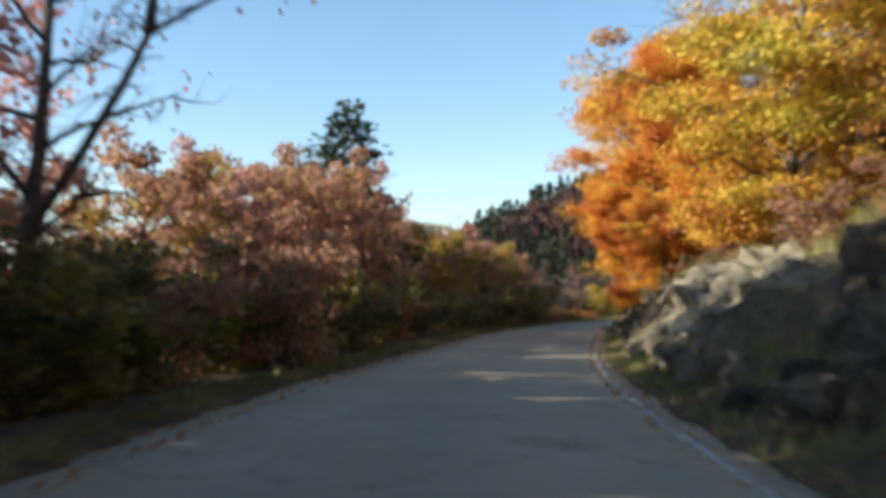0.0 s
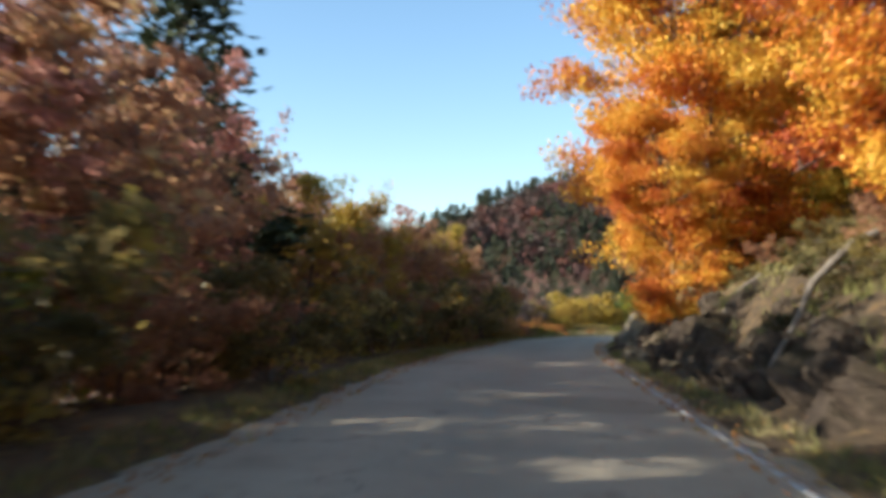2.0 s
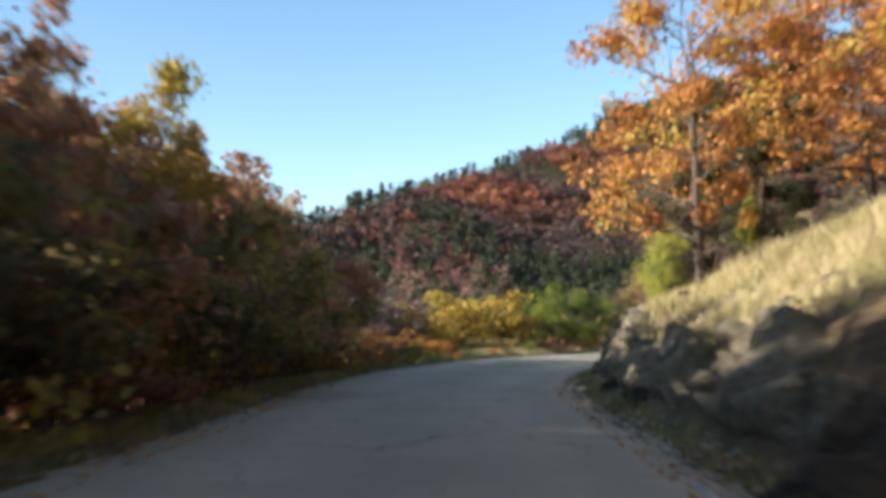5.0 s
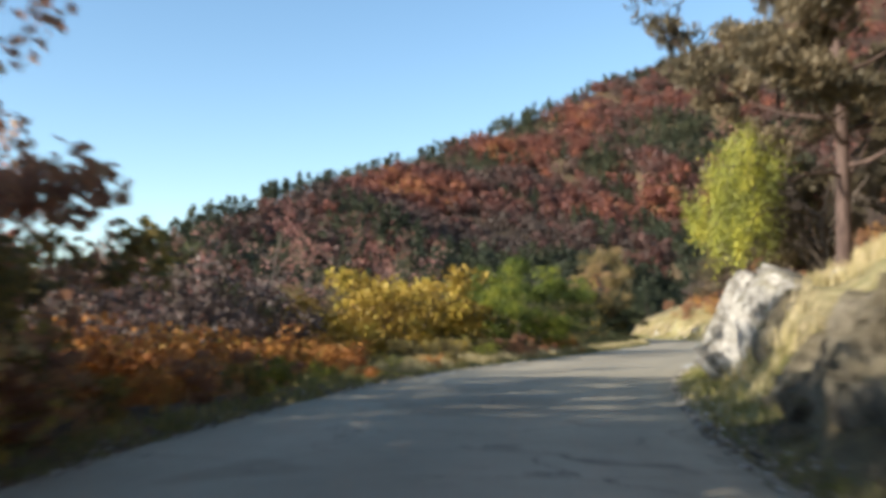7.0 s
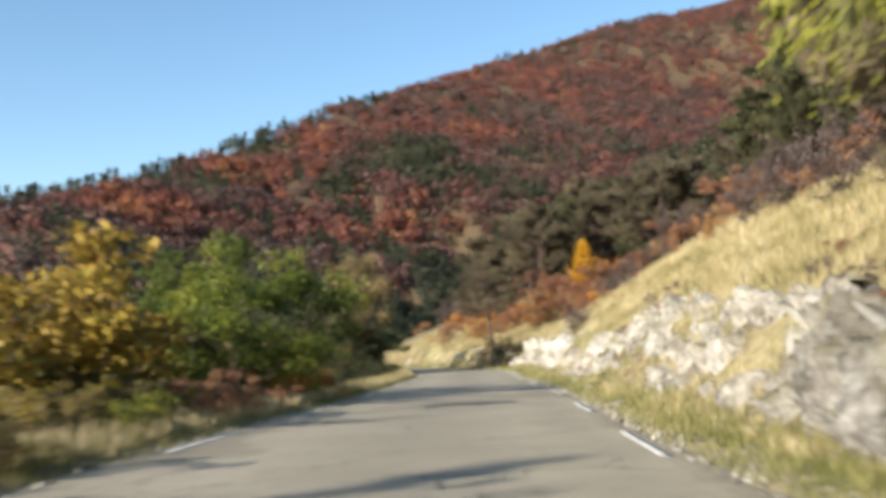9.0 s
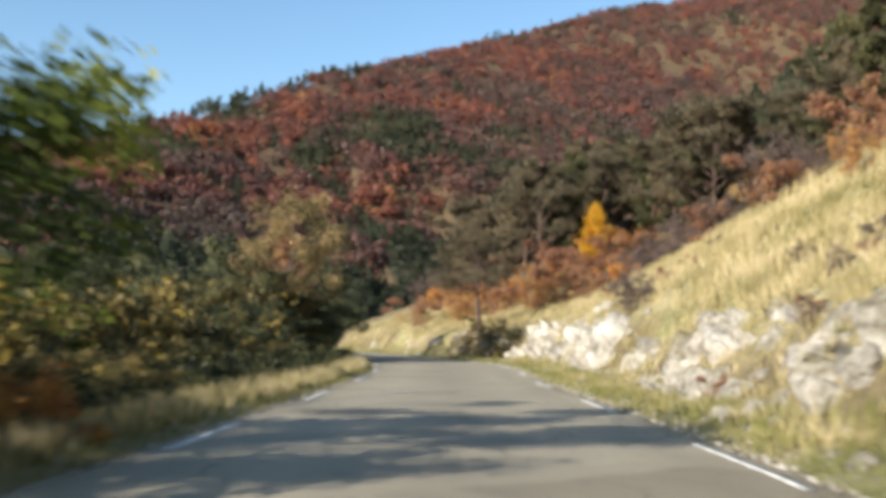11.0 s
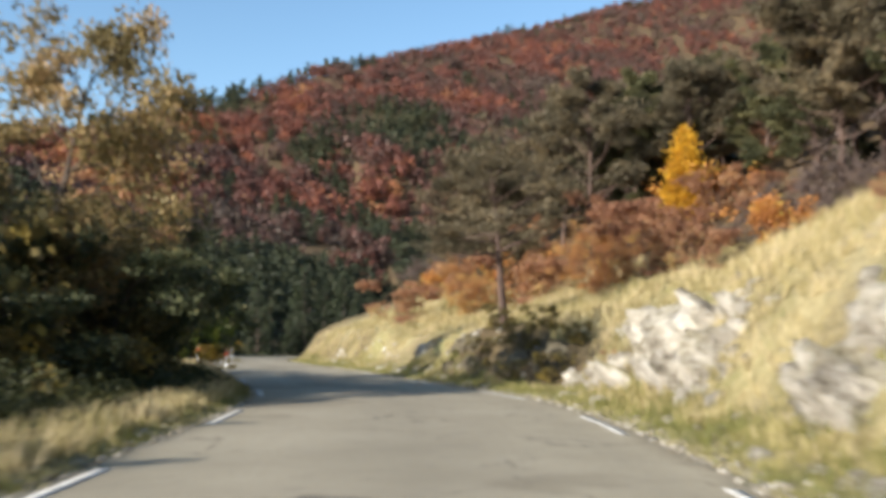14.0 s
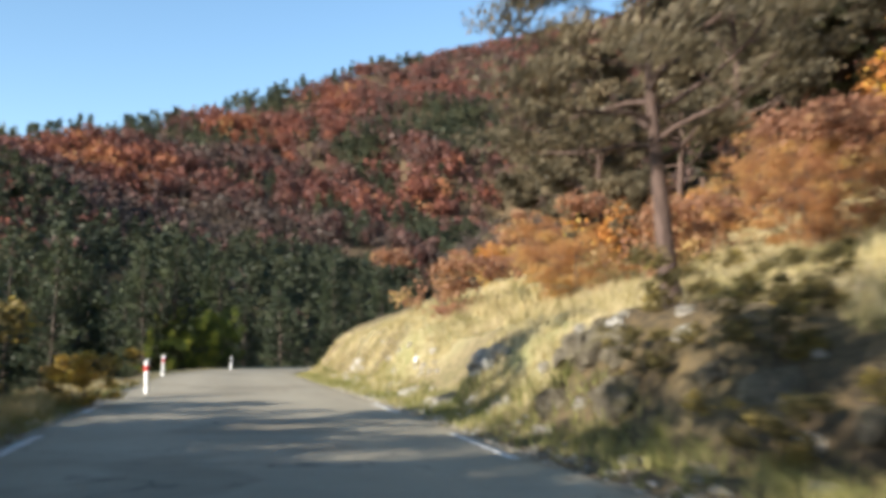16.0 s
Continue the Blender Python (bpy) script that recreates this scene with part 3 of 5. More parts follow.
road_mesh.attributes.new("across", "FLOAT", "POINT").data.foreach_set("value", lanes.astype(np.float32))
road = tagged(new("road", road_mesh), "narrow worn grey asphalt mountain road with cracked edges", "road", kind="structure")


def dash(s0, s1, side, paint=M_LINE):
    """One painted dash along an edge of the road."""
    vs = []
    q = np.linspace(s0, s1, 8)
    for s in q:
        d = right_edge(s) - 0.02 if side > 0 else left_edge(s) + 0.02
        l, r = left_edge(s) - 0.28, right_edge(s) + 0.28
        for w in (-0.075, 0.075):
            x, y = place(s, d + w)
            k = (d + w - l) / (r - l)
            vs.append((x, y, 0.03 * math.sin(math.pi * k) - 0.015 + 0.004))
            vs.append((x, y, 0.03 * math.sin(math.pi * k) - 0.015 - 0.002))
    f = []
    for i in range(7):
        a, c = i * 4, (i + 1) * 4
        f += [(a, a + 2, c + 2, c), (a + 1, a, c, c + 1), (a + 2, a + 3, c + 3, c + 2)]
    return mesh_from("edge_line", vs, f, None, paint)


for k in range(11):
    if k > 0:
        ob = part("edge_line", dash(97.5 + 9.2 * k, 101.3 + 9.2 * k, 1), road)
    part("edge_line", dash(100.0 + 9.0 * k, 103.4 + 9.0 * k, -1), road)

for s in np.arange(-6, 62, 4.0):
    part("edge_line", dash(s, s + 3.8, 1, M_OLDLINE), road, "worn white edge line")

# ================= growing things =================
def tube(pts, radii, sides=6):
    """A tapered tube along a line of points."""
    pts, radii = np.asarray(pts, float), np.asarray(radii, float)
    t = np.gradient(pts, axis=0)
    t /= np.linalg.norm(t, axis=1)[:, None] + 1e-9
    ref = np.where(np.abs(t[:, 2:3]) > 0.9, np.array([[1.0, 0, 0]]), np.array([[0, 0, 1.0]]))
    u = np.cross(t, ref)
    u /= np.linalg.norm(u, axis=1)[:, None] + 1e-9
    w = np.cross(t, u)
    a = np.arange(sides) * 2 * math.pi / sides
    ring = pts[:, None] + radii[:, None, None] * (np.cos(a)[None, :, None] * u[:, None] + np.sin(a)[None, :, None] * w[:, None])
    i = np.arange(len(pts) - 1)[:, None] * sides + np.arange(sides)[None]
    j = np.arange(len(pts) - 1)[:, None] * sides + (np.arange(sides)[None] + 1) % sides
    return ring.reshape(-1, 3), np.stack([i, j, j + sides, i + sides], -1).reshape(-1, 4)


def joined(pieces):
    vs, fs, n = [], [], 0
    for v, f in pieces:
        vs.append(v)
        fs.append(f + n)
        n += len(v)
    return np.vstack(vs), np.vstack(fs)


def unit(v):
    return v / (np.linalg.norm(v, axis=-1, keepdims=True) + 1e-9)


def leaves(rng, centres, size, aim=None, slim=0.75, spread_size=0.35):
    """One folded leaf at each centre: four corners, turned at random or along aim."""
    n = len(centres)
    d = unit(rng.normal(size=(n, 3)) if aim is None else aim + 0.35 * rng.normal(size=(n, 3)))
    side = unit(np.cross(d, rng.normal(size=(n, 3))))
    nor = np.cross(d, side)
    L = size * (1 + spread_size * rng.uniform(-1, 1, n))[:, None]
    base, tip = centres - d * L * 0.5, centres + d * L * 0.5
    m1, m2 = centres + side * L * slim * 0.5 + nor * L * 0.12, centres - side * L * slim * 0.5 + nor * L * 0.12
    v = np.stack([base, m1, tip, m2], 1).reshape(-1, 3)
    return v, np.arange(n * 4).reshape(n, 4)


def bent(rng, start, direction, length, n=6, wobble=0.18, lift=0.1):
    """A crooked line that wanders from start."""
    p, d, out = np.array(start, float), np.array(direction, float), [np.array(start, float)]
    d /= np.linalg.norm(d)
    for _ in range(n - 1):
        d = d + wobble * rng.normal(size=3)
        d[2] += lift
        d /= np.linalg.norm(d)
        p = p + d * length / (n - 1)
        out.append(p.copy())
    return np.array(out)


def broadleaf(seed, height, spread, n_leaves, leaf, stems=1, trunk_r=0.14, clear=0.22, limbs=11, upright=0.55, tuft=0.45, lean=(0, 0), top=0.85, fine=True, clumps=170, skirt=1.0, extra=()):
    """Wood and leaves of a deciduous tree or a many-stemmed shrub."""
    rng = np.random.default_rng(seed)
    wood, anchors = [], []
    for k in range(stems):
        a0 = 2 * math.pi * k / stems + rng.uniform(-0.4, 0.4)
        out = 0.0 if stems == 1 else rng.uniform(0.25, 0.6)
        dirn = np.array([math.cos(a0) * out + lean[0], math.sin(a0) * out + lean[1], 1.0])
        hh = height * top * (1 if stems == 1 else rng.uniform(0.7, 1.0))
        trunk = bent(rng, (0.12 * math.cos(a0) * (stems > 1), 0.12 * math.sin(a0) * (stems > 1), -0.25), dirn, hh, 9, 0.09, 0.05)
        r0 = trunk_r * (1 if stems == 1 else 0.6)
        wood.append(tube(trunk, np.linspace(r0, r0 * 0.18, 9) * np.r_[1.35, np.ones(8)], 7))
        nl = max(3, limbs // stems + 1)
        for i in range(nl):
            f = clear + (1 - clear) * (i + rng.uniform(0, 0.8)) / nl
            f = min(f, 0.98)
            start = np.array([np.interp(f * 8, np.arange(9), trunk[:, c]) for c in range(3)])
            a = i * 2.4 + rng.uniform(-0.5, 0.5) + a0
            reach = spread * (0.55 + 0.45 * math.sin(math.pi * min(1, 0.25 + 0.75 * (1 - f)))) * rng.uniform(0.7, 1.1) * (1 - 0.45 * max(0, f - 0.55) / 0.45)
            reach *= skirt + (1 - skirt) * min(1.0, max(0.0, (f - clear) / 0.3))
            limb = bent(rng, start, (math.cos(a), math.sin(a), upright * rng.uniform(0.4, 1.4)), reach, 7, 0.16, 0.03)
            rl = r0 * 0.42 * (1 - 0.6 * f)
            if skirt < 1:
                anchors += [limb[2], limb[4], limb[6]]
            wood.append(tube(limb, np.linspace(rl, rl * 0.2, 7), 5 if fine else 4))
            for j in range(5 if fine else 3):
                g = rng.uniform(0.3, 1.0)
                st = np.array([np.interp(g * 6, np.arange(7), limb[:, c]) for c in range(3)])
                aa = a + rng.uniform(-1.3, 1.3)
                twig = bent(rng, st, (math.cos(aa), math.sin(aa), rng.uniform(-0.3, 0.9)), reach * rng.uniform(0.25, 0.5), 5, 0.2, 0.04)
                wood.append(tube(twig, np.linspace(rl * 0.4, rl * 0.08, 5), 4 if fine else 3))
                anchors += [twig[2], twig[3], twig[4]]
                for _ in range(2 if fine else 0):
                    tw = bent(rng, twig[rng.integers(2, 5)], (math.cos(aa + rng.uniform(-1, 1)), math.sin(aa + rng.uniform(-1, 1)), rng.uniform(-0.2, 0.8)), reach * 0.2, 4, 0.2, 0.02)
                    wood.append(tube(tw, np.linspace(rl * 0.16, rl * 0.05, 4), 3))
                    anchors.append(tw[3])
    for line in extra:
        line = np.array(line, float)
        wood.append(tube(line, np.linspace(trunk_r * 0.5, trunk_r * 0.1, len(line)), 6))
        for k in range(1, len(line)):
            for _ in range(4):
                aa = rng.uniform(0, 6.28)
                tw = bent(rng, line[k] + (line[k - 1] - line[k]) * rng.uniform(0, 1), (math.cos(aa), math.sin(aa), rng.uniform(-0.3, 0.6)), rng.uniform(0.4, 1.0), 5, 0.25, 0.0)
                wood.append(tube(tw, np.linspace(trunk_r * 0.12, trunk_r * 0.04, 5), 3))
                anchors.append(tw[4])
    anchors = np.array(anchors)
    if len(anchors) > clumps:
        anchors = anchors[rng.permutation(len(anchors))[:clumps]]
    weight = rng.uniform(0.3, 1.0, len(anchors))
    pick = rng.choice(len(anchors), n_leaves, p=weight / weight.sum())
    size_of = rng.uniform(0.6, 1.25, len(anchors))[pick][:, None]
    c = anchors[pick] + unit(rng.normal(size=(n_leaves, 3))) * rng.uniform(0, 1, (n_leaves, 1)) ** 0.45 * 1.45 * tuft * size_of * np.array([1, 1, 0.6 if skirt == 1 else 0.42])
    c = c[c[:, 2] > 0.08]
    return joined(wood), leaves(rng, c, leaf)


def conifer(seed, height, spread, whorls, per, n_needles, trunk_r=0.16, clear=0.12, droop=-0.15, taper=1.0, size=0.34, tuft=0.16, ragged=0.25):
    """Wood and needle sprays of a pine or fir."""
    rng = np.random.default_rng(seed)
    trunk = bent(rng, (0, 0, -0.3), (0.02, 0.02, 1), height + 0.3, 12, 0.03, 0.05)
    wood = [tube(trunk, np.linspace(trunk_r, 0.02, 12) * np.r_[1.25, np.ones(11)], 8)]
    c, aim = [], []
    for i in range(whorls):
        f = clear + (1 - clear) * (i + 0.5) / whorls
        st = np.array([np.interp(f * 11, np.arange(12), trunk[:, k]) for k in range(3)])
        for j in range(per):
            a = i * 1.1 + j * 2 * math.pi / per + rng.uniform(-0.4, 0.4)
            g = (f - clear) / (1 - clear)
            reach = spread * ((1 - g) ** taper * 0.95 + 0.06) * rng.uniform(1 - ragged * 2, 1 + ragged)
            if reach < 0.15:
                continue
            br = bent(rng, st, (math.cos(a), math.sin(a), droop + 0.5 * g), reach, 6, 0.08, 0.03)
            wood.append(tube(br, np.linspace(trunk_r * 0.28 * (1 - 0.6 * g), 0.008, 6), 3))
            m = max(3, int(n_needles * reach / spread))
            k = rng.uniform(0.25, 1.0, m) ** 0.7
            pts = np.stack([np.interp(k * 5, np.arange(6), br[:, q]) for q in range(3)], 1)
            side = np.array([-math.sin(a), math.cos(a), 0])
            w = rng.uniform(-1, 1, m)[:, None] * reach * 0.28
            pts = pts + side * w * (1.1 - k[:, None]) * 1.3 + rng.normal(size=(m, 3)) * tuft
            c.append(pts)
            aim.append(np.tile(np.array([math.cos(a), math.sin(a), 0.25]), (m, 1)) + side * np.sign(w) * 0.6)
    c, aim = np.vstack(c), np.vstack(aim)
    return joined(wood), leaves(rng, c, size, aim, 0.42)


def pine(seed, height, spread, clear, limbs, per, needle=0.17, trunk_r=0.17, top=0.5, lean=(0.02, 0.02), flat=0.5, bare=0.2):
    """Wood and needles of an old pine: a bare stem and a broken crown of dense needle clumps on crooked limbs."""
    rng = np.random.default_rng(seed)
    trunk = bent(rng, (0, 0, -0.3), (lean[0], lean[1], 1), height * 0.96 + 0.3, 12, 0.045, 0.05)
    wood, c, aim = [tube(trunk, np.linspace(trunk_r, trunk_r * 0.16, 12) * np.r_[1.3, np.ones(11)], 9)], [], []
    for i in range(limbs):
        g = (i + rng.uniform(0, 0.9)) / limbs
        f = clear + (0.97 - clear) * g
        st = np.array([np.interp(f * 11, np.arange(12), trunk[:, k]) for k in range(3)])
        a = i * 2.4 + rng.uniform(-0.5, 0.5)
        reach = spread * (math.sin(math.pi * (0.22 + 0.68 * g)) ** 0.8) * rng.uniform(0.6, 1.12) * (1 - top * max(0, g - 0.6))
        limb = bent(rng, st, (math.cos(a), math.sin(a), rng.uniform(0.0, 0.35) + 0.5 * g), reach, 7, 0.16, 0.03)
        wood.append(tube(limb, np.linspace(trunk_r * 0.34 * (1 - 0.6 * g), 0.012, 7), 5))
        if rng.random() < bare * (1 - g):
            continue
        ends = [limb[6], limb[5]]
        for j in range(5):
            k = rng.uniform(0.35, 1.0)
            p = np.array([np.interp(k * 6, np.arange(7), limb[:, q]) for q in range(3)])
            b = a + rng.uniform(-1.2, 1.2)
            tw = bent(rng, p, (math.cos(b), math.sin(b), rng.uniform(0.0, 0.6)), reach * rng.uniform(0.22, 0.42), 4, 0.2, 0.06)
            wood.append(tube(tw, np.linspace(0.022, 0.007, 4), 3))
            ends += [tw[3], tw[2]]
        for p in ends:
            m = int(per * rng.uniform(0.5, 1.3))
            r = rng.uniform(0.35, 0.62) * spread / 3.2
            u = unit(rng.normal(size=(m, 3))) * rng.uniform(0.2, 1, (m, 1)) ** 0.5 * np.array([r, r, r * flat])
            c.append(p + u)
            aim.append(u / r + np.array([0, 0, 0.5]))
    c, aim = np.vstack(c), np.vstack(aim)
    return joined(wood), leaves(rng, c, needle, aim, 0.4)


def arching_tree(seed, height, out, leaf, n_leaves):
    """Wood and leaves of a tree that leans out along +x: bare dark limbs inside, leaves on the arching outer shoots."""
    rng = np.random.default_rng(seed)
    trunk = bent(rng, (0, 0, -0.3), (0.25, 0.0, 1), height * 0.62, 7, 0.12, 0.05)
    wood, c = [tube(trunk, np.linspace(0.13, 0.06, 7), 8)], []
    for i in range(30):
        a = rng.uniform(-1.25, 1.25) if i < 22 else rng.uniform(1.4, 4.8)
        st = trunk[rng.integers(2, 7)]
        far, up = out * rng.uniform(0.55, 1.05) * (1 if i < 22 else 0.6), height * rng.uniform(0.5, 1.0) - st[2]
        k = np.linspace(0, 1, 11)
        reach, rise = far * k ** 0.85, up * np.sin(math.pi * 0.62 * k) / math.sin(math.pi * 0.5)
        limb = st + np.stack([np.cos(a) * reach, np.sin(a) * reach, rise - 0.35 * height * np.clip(k - 0.55, 0, 1) ** 1.3], 1)
        limb[1:] += rng.normal(size=(10, 3)) * 0.06
        wood.append(tube(limb, np.linspace(0.045, 0.008, 11), 5))
        for _ in range(9):
            j = rng.integers(3, 11)
            b = a + rng.uniform(-1.2, 1.2)
            tw = bent(rng, limb[j], (math.cos(b), math.sin(b), rng.uniform(-0.5, 0.5)), rng.uniform(0.5, 1.1), 5, 0.2, -0.12)
            wood.append(tube(tw, np.linspace(0.014, 0.004, 5), 3))
            if i < 22 and j > 4:
                c += [tw[2], tw[3], tw[4]]
    c = np.array(c)
    pick = rng.integers(0, len(c), n_leaves)
    at = c[pick] + rng.normal(size=(n_leaves, 3)) * np.array([0.13, 0.13, 0.2])
    return joined(wood), leaves(rng, at, leaf, np.tile(np.array([0.2, 0.0, -1.0]), (n_leaves, 1)), 0.6)


def tree_thing(name, wood, crown, bark, leaf_mat, label, category, group=""):
    """A tree that stands at the origin: trunk and crown under one base."""
    base = tagged(new(name), label, category, group)
    part("trunk", mesh_from("trunk", wood[0], wood[1], None, bark, True), base)
    part("crown", mesh_from("crown", crown[0], crown[1], None, leaf_mat), base)
    return base


HEIGHT = {}


def stand(ob, x, y, turn=0.0, size=1.0, sink=0.1, wide=1.0, label="", top=None):
    z = ground_at(x, y) - sink
    if ob.name not in HEIGHT:
        HEIGHT[ob.name] = max(v.co.z for c in ob.children for v in c.data.vertices)
    if top:
        size = (top - z) / HEIGHT[ob.name]
    ob.matrix_basis = pose(x, y, z, 0, 0, turn) @ Matrix.Diagonal((size * wide, size * wide, size, 1))
    if label:
        ob["label"] = label
    return ob


def again(ob, x, y, turn=0.0, size=1.0, sink=0.1, wide=1.0, label="", top=None):
    """Another tree or shrub of a kind; top: the height of its tip over the road."""
    z = ground_at(x, y) - sink
    if top:
        size = (top - z) / HEIGHT[ob.name]
    sc = ob.scale.copy()
    m = pose(x, y, z, 0, 0, turn) @ Matrix.Diagonal((size * wide / sc[0], size * wide / sc[1], size / sc[2], 1))
    c = copy_thing(ob, m)
    if label:
        c["label"] = label
    return c


def wood_top(x, y, top):
    """Tops of the trees below the road: they get taller away from it."""
    s, d = along(x, y)
    if d[0] > 0 or s[0] < 12 or s[0] > 100:
        return top
    q = [14, 22, 30, 37, 43, 50, 62, 70, 78, 86, 92, 98]
    near = np.interp(s[0], q, [4.1, 6.0, 6.1, 6.0, 3.2, 3.6, 5.6, 6.2, 5.7, 3.9, 3.0, 2.8])
    out = np.interp(s[0], q, [6.0, 6.1, 6.5, 8.6, 6.5, 6.0, 7.4, 8.2, 8.0, 8.0, 6.0, 4.0])
    k = min(1.2, max(-0.1, (-d[0] - 6.5) / 6.5))
    return min(top, float(near + (out - near) * k) * 0.98)


# ---- prototypes, each stood at its first place
orange_tree = tree_thing("orange_tree", *broadleaf(11, 13.0, 4.2, 76000, 0.115, 1, 0.2, 0.10, 46, 0.36, 0.74, clumps=340, skirt=0.6), M_BARK, M_ORANGE, "tall broadleaf tree in bright orange autumn leaf above the bank", "tree", "autumn trees on the bank")
stand(orange_tree, 11.3, 50.4, 60, top=15.0, wide=1.05)
yellow_tree = tree_thing("yellow_tree", *broadleaf(12, 12.5, 4.6, 66000, 0.115, 1, 0.2, 0.05, 40, 0.36, 0.74, clumps=300, skirt=0.75), M_BARK, M_YELLOW, "broadleaf tree in golden yellow autumn leaf overhanging the bank", "tree", "autumn trees on the bank")
stand(yellow_tree, 9.8, 28.5, 40, top=14.0, wide=1.08)
# Small copy added as the tall tree's low hanging lobe, hiding its trunk.
again(orange_tree, 9.4, 48.8, 200, top=7.6, wide=0.85, label="low orange tree added to fill the tall one's lower crown")
again(orange_tree, 11.5, 39.0, 130, top=13.0)
again(orange_tree, 15.0, 19.0, 220, top=15.0)
again(orange_tree, 16.5, 62.0, 250, top=12.5)
again(yellow_tree, 15.5, 55.0, 200, top=14.5)
thin_tree = tree_thing("thinning_autumn_tree", *broadleaf(13, 9.5, 4.6, 12000, 0.15, 1, 0.17, 0.2, 16, 0.45, 0.5, clumps=160), M_BARK, M_RUST, "autumn tree with thinning orange leaves on the rocky bank", "tree", "autumn trees on the bank")
stand(thin_tree, 17.6, 77.0, 75, top=11.8, wide=0.85)
again(thin_tree, 19.5, 70.0, 160, top=12.5)
again(thin_tree, 25.0, 80.0, 10, top=14.5)
again(thin_tree, 22.0, 74.0, 310, top=14.5)

russet_tree = tree_thing("russet_tree", *broadleaf(21, 8.8, 3.9, 5000, 0.19, 1, 0.16, 0.1, 18, 0.55, 0.36, clumps=170), M_BARK, M_RUSSET, "russet brown broadleaf tree beside the road", "tree", "roadside trees")
stand(russet_tree, -6.8, 35.5, 0, top=7.0)
for x, y, top in ((-5.2, 42.8, 7.4), (-5.8, 45.8, 7.2), (-5.8, 39.4, 6.8)):
    again(russet_tree, x, y, y * 50, top=top, wide=0.9)
for x, y, turn, top in ((-5.6, 43.5, 100, 8.0), (2.0, 94.0, 30, 8.2), (-9.8, 22.0, 300, 4.8), (-1.0, 66.0, 150, 6.6), (-8.0, 3.0, 20, 9.5), (-1.2, 61.5, 240, 6.2), (-2.2, 82.0, 80, 10.5)):
    again(russet_tree, x, y, turn, top=wood_top(x, y, top))
for x, y, top in ((*place(36.5, -8.5), 7.3), (*place(39.0, -10.8), 7.6)):
    again(russet_tree, x, y, x * 70, top=top)
rose_tree = tree_thing("rose_brown_tree", *broadleaf(22, 10.5, 4.4, 4800, 0.18, 1, 0.17, 0.12, 18, 0.65, 0.36, clumps=170), M_BARK, M_PINK, "rose brown broadleaf tree with airy upper twigs", "tree", "roadside trees")
stand(rose_tree, 0.6, 87.0, 0, top=8.6)
again(rose_tree, -4.5, 47.5, 80, top=8.6, wide=0.6)
again(rose_tree, 5.2, 98.0, 200, top=8.2, wide=0.5, label="airy rose brown tree behind the orange bushes")
for x, y, turn, top in ((-8.4, 32.0, 60, 6.0), (-1.5, 77.0, 200, 10.5), (2.6, 98.0, 120, 6.6), (-7.5, 47.5, 10, 8.8), (-9.0, 11.0, 330, 8.5)):
    again(rose_tree, x, y, turn, top=wood_top(x, y, top))
high_tree = tree_thing("high_crowned_tree", *broadleaf(25, 11.0, 3.0, 8000, 0.17, 1, 0.16, 0.5, 18, 0.5, 0.4, clumps=120), M_BARK, M_RUSSET, "russet tree with a high crown on a bare stem", "tree", "roadside trees")
# First of a tall back row added to keep sun off the bank.
stand(high_tree, *place(54.0, -14.0), 0, top=8.4)
again(high_tree, 54.2, 171.8, 90, top=8.0, label="slender russet tree with a high crown beside the verge")
ochre_tree = tree_thing("ochre_tree", *broadleaf(23, 7.2, 3.2, 8500, 0.13, 1, 0.13, 0.1, 16, 0.55, 0.42, clumps=150), M_BARK, M_OCHRE, "small ochre yellow autumn tree at the roadside", "tree", "roadside trees")
stand(ochre_tree, -1.8, 56.0, 0, top=6.0)
again(ochre_tree, -9.0, 27.0, 80, top=5.6)
again(ochre_tree, -2.8, 59.5, 200, top=6.2)
umber_tree = tree_thing("umber_tree", *broadleaf(24, 9.0, 3.4, 15000, 0.14, 1, 0.15, 0.06, 20, 0.6, 0.5, clumps=220), M_BARK, M_UMBER, "tall umber and olive tree standing below the road", "tree", "umber trees")
stand(umber_tree, 49.2, 161.9, 160, top=9.4, wide=0.8)
bare_tree = tree_thing("bare_tree", *broadleaf(31, 10.5, 3.6, 900, 0.12, 1, 0.17, 0.2, 13, 0.9, 0.4), M_BARK, M_PINK, "nearly bare tree with a few reddish leaves", "tree", "bare trees")
stand(bare_tree, -8.6, 17.5, 200, top=8.0)
forked_tree = tree_thing("forked_bare_tree", *broadleaf(34, 9.5, 2.6, 600, 0.10, 1, 0.17, 0.3, 12, 0.9, 0.4, extra=[[(0, 0, 2.4), (0.5, 0.1, 3.2), (1.2, 0, 4.3), (1.5, 0.1, 5.0), (2.3, 0, 5.4), (3.2, 0.1, 6.0)], [(1.5, 0.1, 5.0), (1.5, 0.3, 5.7), (1.3, 0.4, 6.6)]]), M_BARK, M_PINK, "nearly bare forked tree with few rosy leaves", "tree", "bare trees")
stand(forked_tree, -5.9, 13.8, 0, top=9.4)
again(bare_tree, 2.2, 69.5, 140, top=8.2)
again(bare_tree, 13.8, 114.0, 30, top=7.0)
for x, y, turn, top in ((8.0, 112.0, 250, 4.8), (9.5, 105.5, 10, 4.6), (19.5, 122.5, 80, 6.8), (24.0, 128.0, 170, 7.0), (6.5, 100.0, 300, 4.0)):
    again(bare_tree, x, y, turn, top=top)

fir = tree_thing("fir_tree", *conifer(41, 12.6, 3.4, 26, 6, 80, 0.2, 0.08, -0.2, 0.8, 0.34, 0.16), M_BARK, M_NEEDLE, "dark green pointed fir rising behind the autumn trees", "tree", "firs")
